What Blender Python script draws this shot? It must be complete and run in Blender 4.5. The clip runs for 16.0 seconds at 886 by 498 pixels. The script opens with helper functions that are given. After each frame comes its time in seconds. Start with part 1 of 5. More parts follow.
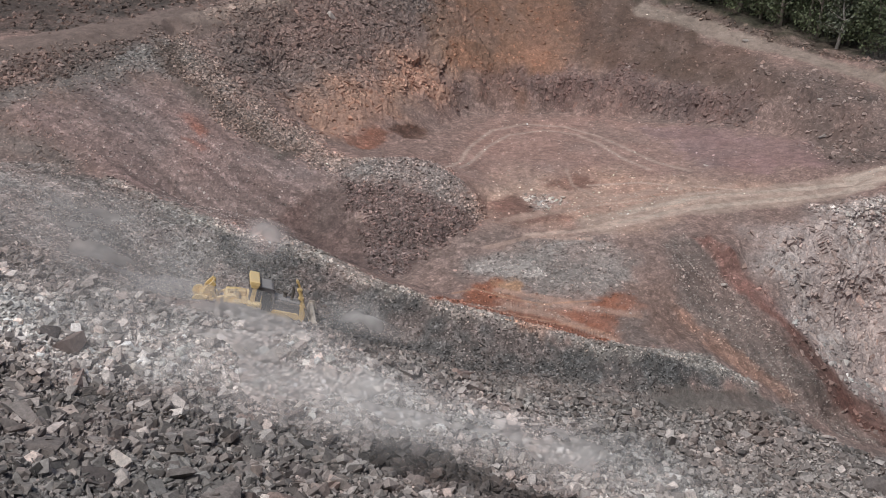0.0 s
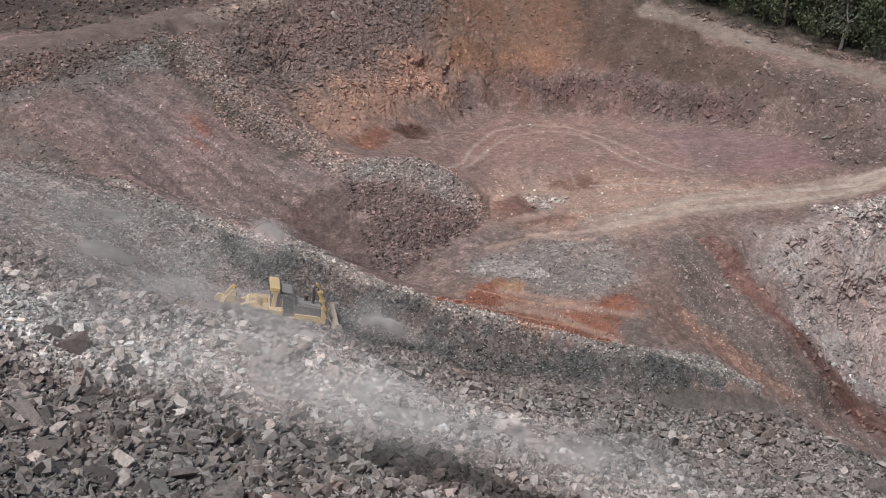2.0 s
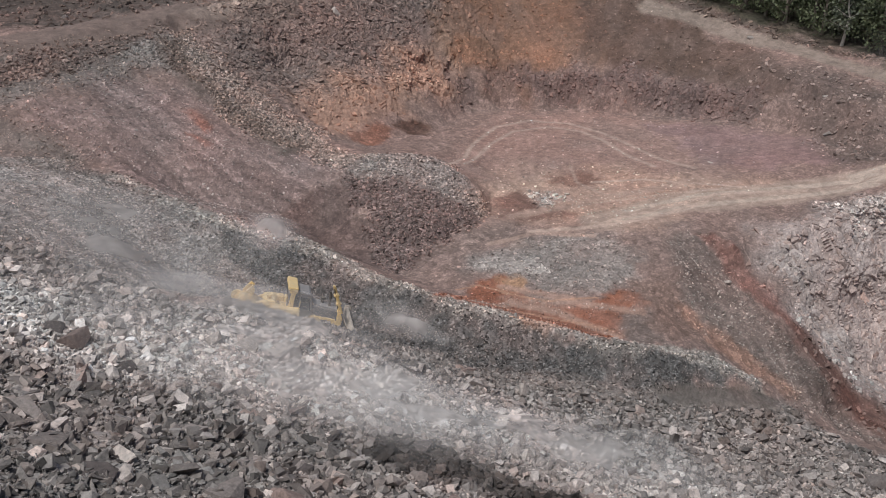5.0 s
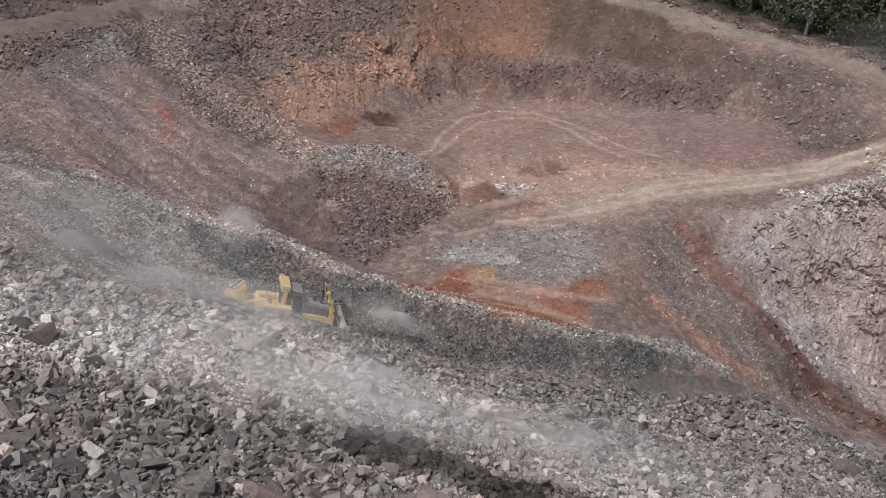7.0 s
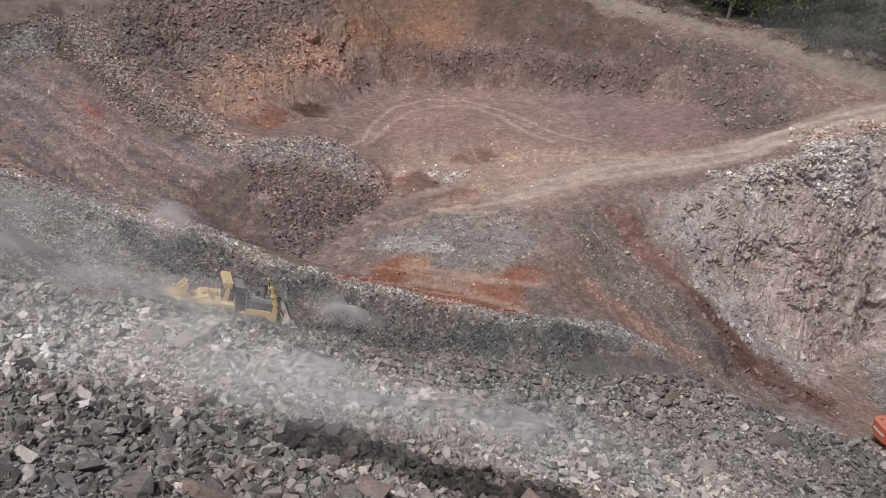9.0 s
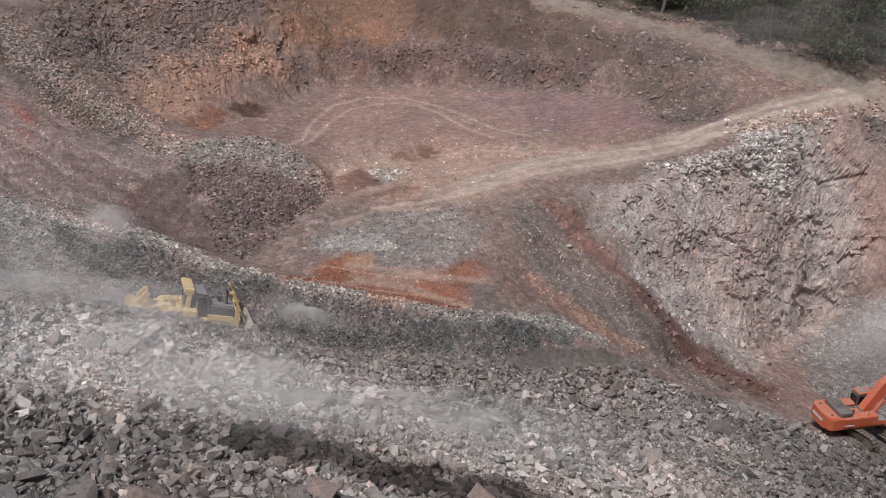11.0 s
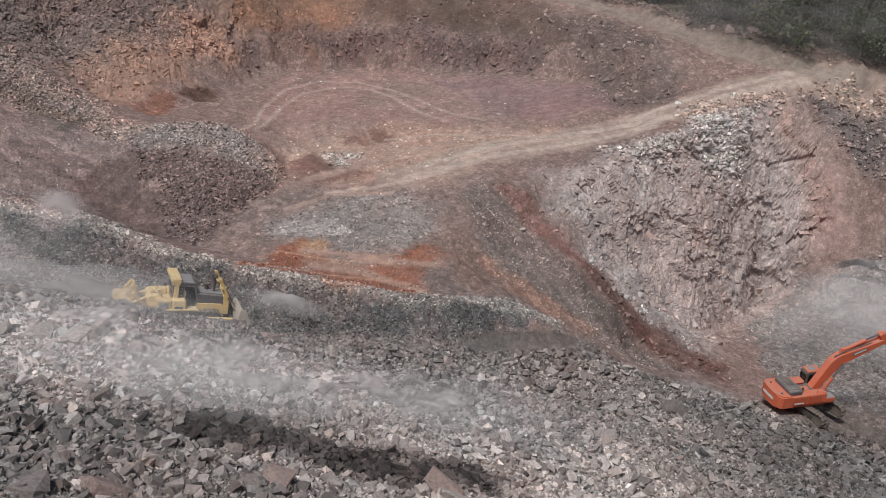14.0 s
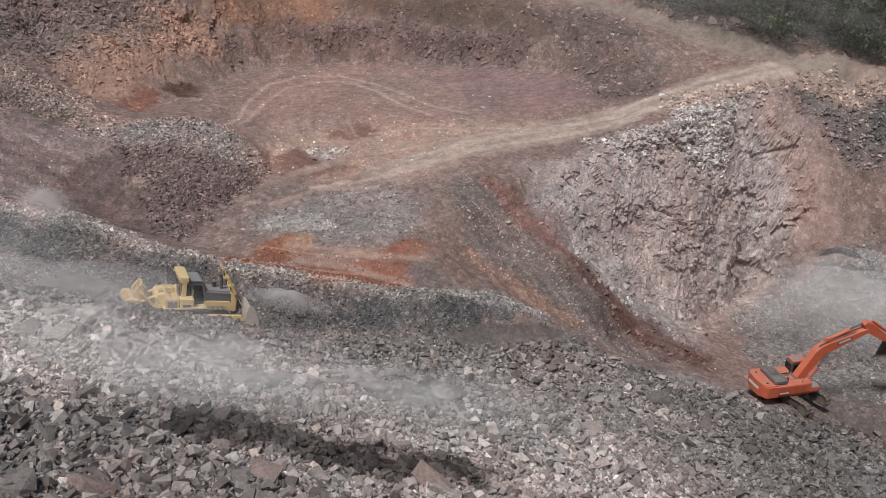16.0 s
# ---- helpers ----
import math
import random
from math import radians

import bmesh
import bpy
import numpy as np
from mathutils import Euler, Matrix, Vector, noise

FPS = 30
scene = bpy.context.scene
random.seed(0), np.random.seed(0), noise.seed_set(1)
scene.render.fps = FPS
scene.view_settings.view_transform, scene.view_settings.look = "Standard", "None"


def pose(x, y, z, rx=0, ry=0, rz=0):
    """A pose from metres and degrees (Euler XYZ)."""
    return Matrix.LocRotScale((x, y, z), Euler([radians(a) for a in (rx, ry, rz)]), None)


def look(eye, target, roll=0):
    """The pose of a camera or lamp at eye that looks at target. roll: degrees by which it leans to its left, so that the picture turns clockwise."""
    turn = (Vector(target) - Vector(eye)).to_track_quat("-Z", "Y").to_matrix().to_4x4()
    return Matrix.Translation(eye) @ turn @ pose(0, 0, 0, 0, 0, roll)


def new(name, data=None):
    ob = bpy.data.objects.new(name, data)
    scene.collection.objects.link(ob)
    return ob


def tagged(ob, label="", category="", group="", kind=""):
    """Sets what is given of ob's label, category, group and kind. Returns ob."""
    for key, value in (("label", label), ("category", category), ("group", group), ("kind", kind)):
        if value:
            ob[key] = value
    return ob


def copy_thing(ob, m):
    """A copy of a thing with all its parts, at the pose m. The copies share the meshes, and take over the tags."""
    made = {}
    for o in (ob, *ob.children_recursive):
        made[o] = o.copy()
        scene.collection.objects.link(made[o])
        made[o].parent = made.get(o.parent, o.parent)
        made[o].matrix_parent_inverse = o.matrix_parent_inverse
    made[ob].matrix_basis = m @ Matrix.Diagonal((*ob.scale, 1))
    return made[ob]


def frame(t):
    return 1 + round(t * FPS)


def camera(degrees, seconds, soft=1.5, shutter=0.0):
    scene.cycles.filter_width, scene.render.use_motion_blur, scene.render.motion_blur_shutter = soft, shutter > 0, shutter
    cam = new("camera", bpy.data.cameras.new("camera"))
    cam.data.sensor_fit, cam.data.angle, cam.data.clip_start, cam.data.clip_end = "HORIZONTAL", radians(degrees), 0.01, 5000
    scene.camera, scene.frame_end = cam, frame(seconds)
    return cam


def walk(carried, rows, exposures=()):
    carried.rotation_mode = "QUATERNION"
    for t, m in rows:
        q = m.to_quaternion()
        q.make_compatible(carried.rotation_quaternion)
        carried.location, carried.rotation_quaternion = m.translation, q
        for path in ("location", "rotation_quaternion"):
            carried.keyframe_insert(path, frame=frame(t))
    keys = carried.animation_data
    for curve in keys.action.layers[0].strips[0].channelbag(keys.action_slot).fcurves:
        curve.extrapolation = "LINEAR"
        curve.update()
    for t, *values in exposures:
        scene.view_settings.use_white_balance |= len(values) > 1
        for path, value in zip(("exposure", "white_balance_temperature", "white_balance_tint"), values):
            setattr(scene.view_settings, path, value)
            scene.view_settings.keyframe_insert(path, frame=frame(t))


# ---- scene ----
cam = camera(44.0, 16.0, soft=0.8)
EYE = (0.0, 0.0, 43.0)
# seconds, turn, tilt, lean in degrees: a tripod that pans to the right and down
PATH = (
    (0.0, -0.05, -22.39, 0.17),
    (0.5, -0.06, -22.40, 0.15),
    (1.0, -0.01, -22.38, 0.15),
    (1.5, 0.06, -22.38, 0.16),
    (2.0, 0.12, -22.37, 0.14),
    (2.5, 0.29, -22.40, -0.06),
    (3.0, 0.39, -22.44, -0.08),
    (3.5, 0.41, -22.49, -0.06),
    (4.0, 0.33, -22.54, 0.03),
    (6.5, -0.48, -22.67, 0.25),
    (7.0, -1.53, -23.04, 0.00),
    (7.5, -3.00, -23.36, -0.04),
    (8.0, -3.83, -23.53, 0.09),
    (8.5, -4.51, -23.58, 0.15),
    (9.0, -5.35, -23.62, 0.24),
    (11.5, -9.20, -23.87, 0.11),
    (12.0, -9.64, -24.01, -0.12),
    (12.5, -10.09, -24.16, -0.20),
    (13.0, -10.49, -24.31, -0.18),
    (13.5, -10.79, -24.47, -0.16),
    (14.0, -11.02, -24.62, -0.21),
    (14.5, -11.20, -24.75, -0.21),
    (15.0, -11.43, -24.81, -0.15),
    (15.5, -11.63, -24.88, -0.15),
    (16.0, -11.93, -24.95, -0.03),
)
walk(cam, [(t, pose(*EYE, 90 + tilt, lean, turn)) for t, turn, tilt, lean in PATH])

# ---- world, sun ----
world = bpy.data.worlds.new("overcast_sky")
scene.world = world
world.use_nodes = True
wn = world.node_tree.nodes
sky = wn.new("ShaderNodeTexSky")
sky.sky_type, sky.sun_disc = "NISHITA", False
sky.sun_elevation, sky.sun_rotation = radians(63), radians(-143)
sky.air_density, sky.dust_density, sky.ozone_density = 1.0, 4.0, 1.0
world.node_tree.links.new(sky.outputs[0], wn["Background"].inputs[0])
wn["Background"].inputs[1].default_value = 0.056
sun_data = bpy.data.lights.new("sun", "SUN")
sun_data.energy, sun_data.angle, sun_data.color = 2.8, radians(13), (1.0, 0.985, 0.965)
sun = new("sun", sun_data)
sun.matrix_world = look((-27, 14, 88.5), (0, 50, 0))
scene.view_settings.exposure = -0.23

# ---- terrain: break lines of the quarry in metres, and the smooth slopes between them ----
LINES = {
    'berm_crest': [(-48.0, 86.7, 17.0), (-35.9, 85.1, 16.5), (-29.2, 85.2, 15.0), (-19.9, 79.9, 13.3), (-12.2, 77.2, 12.0), (-6.0, 73.7, 10.5), (-0.2, 71.5, 9.2), (4.7, 71.2, 8.0), (12.9, 70.6, 6.0), (20.0, 72.2, 4.2), (23.4, 71.5, 2.2)],
    'berm_foot': [(-25.0, 75.0, 14.0), (-18.0, 73.9, 11.3), (-11.4, 70.7, 9.6), (-6.6, 69.5, 8.2), (-1.0, 68.8, 7.0), (4.6, 68.6, 5.7), (12.7, 68.5, 3.7), (22.5, 69.6, 1.8)],
    'windrow': [(-32.2, 66.0, 17.5), (-26.6, 65.8, 15.4), (-21.3, 64.7, 13.9), (-16.7, 64.8, 12.6), (-14.2, 64.9, 12.3), (-12.0, 65.0, 12.2), (-9.6, 65.1, 11.2), (-7.3, 65.1, 10.3), (-4.9, 65.1, 9.4), (-3.0, 65.2, 8.9), (-0.9, 65.5, 8.0), (0.9, 65.6, 6.8), (5.0, 65.6, 5.3)],
    'near_edge': [(-19.1, 27.1, 23.0), (-16.9, 34.9, 18.0), (-11.9, 39.7, 14.5), (-5.0, 43.9, 11.5), (3.4, 48.0, 8.5), (15.4, 53.6, 4.5), (22.2, 51.6, -0.5), (38.9, 52.6, -4.0)],
    'mid_slope': [(-25.6, 44.8, 19.0), (-22.3, 48.3, 15.5), (-12.0, 52.6, 11.6), (0.5, 55.7, 7.8), (11.3, 59.1, 4.8), (18.2, 63.7, 1.2), (30.4, 61.9, -1.2)],
    'pit_behind': [(-23.0, 87.0, 11.8), (-13.6, 86.5, 9.3), (-4.3, 81.1, 7.2), (0.7, 78.7, 6.8), (9.3, 75.2, 5.3), (13.0, 73.6, 4.8)],
    'left_road': [(-51.8, 91.5, 21.5), (-40.3, 99.3, 22.0), (-29.8, 108.8, 22.5), (-18.4, 118.9, 23.0), (-8.7, 130.0, 25.0)],
    'left_slope': [(-44.5, 84.8, 18.5), (-35.0, 90.5, 19.3), (-28.5, 91.6, 16.5), (-22.0, 89.8, 13.5)],
    'shoulder': [(-27.3, 109.7, 21.2), (-23.4, 103.0, 18.2), (-18.8, 100.4, 15.3), (-13.5, 98.9, 12.6), (-9.7, 98.0, 11.6)],
    'pile_crest': [(-9.6, 96.6, 11.9), (-6.4, 95.4, 12.5), (-2.8, 95.4, 12.9), (0.3, 94.3, 11.8), (3.0, 93.3, 9.9)],
    'pile_foot': [(-13.7, 87.7, 9.6), (-9.1, 84.0, 8.0), (-4.8, 81.8, 7.3), (-0.7, 85.9, 7.7), (3.5, 91.0, 8.2), (4.1, 95.6, 8.7)],
    'pile_toe': [(-5.9, 86.9, 9.9), (-2.1, 86.6, 9.5), (1.5, 89.6, 9.1)],
    'wall_foot': [(-12.6, 105.7, 12.4), (-7.6, 105.4, 10.6), (-2.0, 111.7, 9.9), (3.0, 121.0, 9.6), (14.2, 122.9, 9.4), (23.5, 119.9, 9.6), (31.6, 114.8, 10.0), (40.0, 103.9, 10.5), (39.0, 98.8, 10.3)],
    'wall_mid': [(-16.7, 112.1, 16.0), (-10.8, 111.7, 15.5), (-0.2, 122.9, 13.7), (7.6, 123.9, 12.6), (17.4, 124.4, 13.0), (26.2, 119.3, 12.6), (33.2, 117.3, 12.8), (40.0, 108.1, 12.8)],
    'wall_top': [(-5.4, 129.9, 25.0), (8.4, 142.7, 22.5), (20.7, 137.5, 20.5), (33.8, 126.4, 16.6), (39.4, 109.4, 14.4), (50.0, 104.0, 13.6)],
    'upper_road': [(16.5, 151.3, 22.0), (23.3, 135.5, 19.8), (31.0, 129.0, 17.8), (39.3, 122.6, 16.3), (46.2, 110.6, 15.1), (52.7, 103.3, 14.1), (59.4, 97.7, 13.3), (70.4, 90.6, 13.0)],
    'rim_bank': [(22.6, 141.2, 22.0), (34.5, 130.4, 19.0), (43.2, 125.4, 17.0), (48.7, 112.0, 16.2), (56.3, 100.5, 14.9), (63.7, 94.0, 15.0)],
    'haul_road': [(10.9, 91.7, 8.3), (21.4, 94.0, 8.7), (32.0, 95.1, 9.2), (37.6, 96.3, 9.6), (37.7, 95.4, 10.0), (46.8, 96.5, 12.2), (55.8, 96.8, 13.4)],
    'loop_floor': [(0.9, 105.1, 9.0), (10.4, 117.0, 9.2), (20.5, 103.2, 9.0), (8.7, 96.1, 8.6)],
    'ridge_edge': [(4.7, 88.0, 7.9), (12.9, 87.4, 8.1), (21.2, 87.7, 8.4), (24.3, 84.6, 8.2)],
    'floor_mid': [(3.0, 82.0, 7.3), (9.7, 79.5, 6.9), (16.2, 77.8, 6.2), (18.6, 81.7, 7.4)],
    'cliff_top': [(29.2, 86.9, 8.3), (35.2, 90.6, 9.2), (32.7, 88.9, 9.4), (40.7, 91.3, 10.0), (49.0, 94.8, 11.3), (56.5, 95.7, 12.4), (62.7, 94.7, 12.3), (65.0, 89.4, 12.0)],
    'cliff_foot': [(28.0, 83.0, 4.8), (32.6, 82.5, 0.8), (34.1, 82.0, -1.0), (38.5, 80.2, -4.5), (42.9, 82.4, -6.5), (49.3, 89.4, -7.5), (56.1, 87.0, -4.5), (61.1, 84.4, -3.2), (65.6, 83.1, -3.0)],
    'talus_edge': [(22.0, 87.0, 8.0), (25.1, 80.8, 4.8), (29.4, 75.4, 1.0), (33.3, 75.7, -2.6), (38.5, 73.1, -4.5)],
    'gully': [(18.7, 78.5, 4.9), (22.6, 75.0, 2.2), (26.4, 72.4, 0.2), (30.5, 73.6, -2.2), (34.5, 71.2, -3.4)],
    'pit_floor_far': [(46.8, 84.1, -7.6), (53.5, 86.8, -7.6), (61.4, 83.8, -7.2), (67.2, 79.8, -7.0)],
    'pit_floor_near': [(44.0, 75.5, -6.0), (49.3, 74.2, -6.5), (54.1, 71.4, -6.6), (58.1, 66.9, -6.6)],
    'digger_stand': [(37.4, 65.1, -2.7), (40.7, 63.9, -3.5), (43.2, 63.2, -4.2)],
    'heap_side': [(45.2, 62.7, -4.9), (48.7, 63.2, -5.6), (50.9, 60.2, -6.5)],
    'lower_slope': [(33.1, 58.1, -1.9), (41.9, 57.7, -4.4), (48.5, 56.7, -6.2)],
    'forest_floor': [(49.1, 132.7, 16.5), (64.7, 101.9, 15.0), (78.9, 103.0, 14.0)],
    'far_left': [(-52.6, 117.2, 24.5), (-35.9, 121.6, 25.0), (-24.4, 126.5, 25.5)],
    'lane_near': [(-20.0, 66.2, 11.2), (-13.4, 66.3, 9.5), (-8.5, 67.0, 8.15), (-3.8, 67.6, 7.1), (2.0, 67.0, 5.9)],
    'lane_far': [(-20.0, 68.6, 11.2), (-13.4, 68.6, 9.45), (-8.5, 69.3, 8.05), (-3.8, 69.6, 7.0), (2.0, 68.6, 6.0)],
    'stand': [(-60.0, 2.0, 41.3), (0.0, 1.5, 41.3), (60.0, 2.0, 41.3)],
    'stand_foot': [(-34.0, 12.0, 27.0), (-22.0, 14.0, 24.0), (0.0, 18.0, 20.0), (18.0, 21.0, 8.0), (34.0, 26.0, 0.0)],
    'far_hills': [(-120.0, 255.0, 36.0), (0.0, 255.0, 33.0), (135.0, 255.0, 30.0)],
    'back_hills': [(-118.0, -38.0, 42.0), (0.0, -38.0, 43.0), (138.0, -38.0, 41.0)],
    'east_hills': [(138.0, 0.0, 30.0), (138.0, 120.0, 18.0), (138.0, 250.0, 30.0)],
    'west_hills': [(-118.0, 0.0, 38.0), (-118.0, 120.0, 28.0), (-118.0, 250.0, 34.0)],
}
SPOTS = {'floor_mid', 'loop_floor', 'forest_floor'}
X0, X1, Y0, Y1 = -120.0, 140.0, -40.0, 260.0


def relief():
    """Heights on a 1 m grid: the break lines are held, the ground between them is stretched like a skin."""
    pts = []
    for name, line in LINES.items():
        a = np.array(line)
        if name in SPOTS:
            pts.append(a)
            continue
        for p, q in zip(a[:-1], a[1:]):
            n = max(2, int(np.hypot(*(q - p)[:2]) * 2.5))
            pts.append(p + (q - p) * np.linspace(0, 1, n)[:, None])
    pts = np.concatenate(pts)
    grid = None
    for cell in (8.0, 4.0, 2.0, 1.0):
        nx, ny = int((X1 - X0) / cell) + 1, int((Y1 - Y0) / cell) + 1
        ix = np.clip(np.round((pts[:, 0] - X0) / cell).astype(int), 0, nx - 1)
        iy = np.clip(np.round((pts[:, 1] - Y0) / cell).astype(int), 0, ny - 1)
        total, count = np.zeros((ny, nx)), np.zeros((ny, nx))
        np.add.at(total, (iy, ix), pts[:, 2])
        np.add.at(count, (iy, ix), 1)
        held = count > 0
        value = np.where(held, total / np.maximum(count, 1), 0)
        if grid is None:
            grid = np.full((ny, nx), 15.0)
        else:
            gx = np.clip(np.arange(nx) / 2, 0, grid.shape[1] - 1.001)
            gy = np.clip(np.arange(ny) / 2, 0, grid.shape[0] - 1.001)
            i, j = gx.astype(int), gy.astype(int)
            u, v = gx - i, (gy - j)[:, None]
            grid = (grid[j][:, i] * (1 - u) + grid[j][:, i + 1] * u) * (1 - v) + (grid[j + 1][:, i] * (1 - u) + grid[j + 1][:, i + 1] * u) * v
        for _ in range(220):
            grid = np.where(held, value, grid)
            e = np.pad(grid, 1, mode="edge")
            grid = (e[:-2, 1:-1] + e[2:, 1:-1] + e[1:-1, :-2] + e[1:-1, 2:]) / 4
        grid = np.where(held, value * 0.9 + grid * 0.1, grid)
    return grid


RELIEF = relief()


def base_height(x, y):
    gx = np.clip(np.asarray(x, float) - X0, 0, RELIEF.shape[1] - 1.001)
    gy = np.clip(np.asarray(y, float) - Y0, 0, RELIEF.shape[0] - 1.001)
    i, j = gx.astype(int), gy.astype(int)
    u, v = gx - i, gy - j
    return (RELIEF[j, i] * (1 - u) + RELIEF[j, i + 1] * u) * (1 - v) + (RELIEF[j + 1, i] * (1 - u) + RELIEF[j + 1, i + 1] * u) * v


def lattice(i, j, k):
    h = (i * 374761393 + j * 668265263 + k * 2147483647) & 0xFFFFFFFF
    h = ((h ^ (h >> 13)) * 1274126177) & 0xFFFFFFFF
    return ((h ^ (h >> 16)) & 0xFFFF) / 65535.0


def grain(x, y, size, seed=0):
    """Smooth noise from -1 to 1 with bumps of that size."""
    x, y = np.asarray(x, float) / size + 511.3, np.asarray(y, float) / size + 733.7
    i, j = np.floor(x).astype(np.int64), np.floor(y).astype(np.int64)
    u, v = x - i, y - j
    u, v = u * u * (3 - 2 * u), v * v * (3 - 2 * v)
    a = lattice(i, j, seed) * (1 - u) + lattice(i + 1, j, seed) * u
    b = lattice(i, j + 1, seed) * (1 - u) + lattice(i + 1, j + 1, seed) * u
    return (a * (1 - v) + b * v) * 2 - 1


def blocks(x, y, size, seed=0):
    """Broken rock: flat-topped tilted cells of about that size, -1 to 1."""
    x, y = np.asarray(x, float) / size + 311.0, np.asarray(y, float) / size + 477.0
    i, j = np.floor(x).astype(np.int64), np.floor(y).astype(np.int64)
    best, out = np.full(x.shape, 9.0), np.zeros(x.shape)
    for di in (-1, 0, 1):
        for dj in (-1, 0, 1):
            a, b = i + di, j + dj
            dx, dy = x - a - lattice(a, b, seed + 1), y - b - lattice(a, b, seed + 2)
            d = dx * dx + dy * dy
            h = lattice(a, b, seed + 3) * 1.4 - 0.7 + dx * (lattice(a, b, seed + 4) - 0.5) * 1.6 + dy * (lattice(a, b, seed + 5) - 0.5) * 1.6
            near = d < best
            best, out = np.where(near, d, best), np.where(near, h, out)
    return out


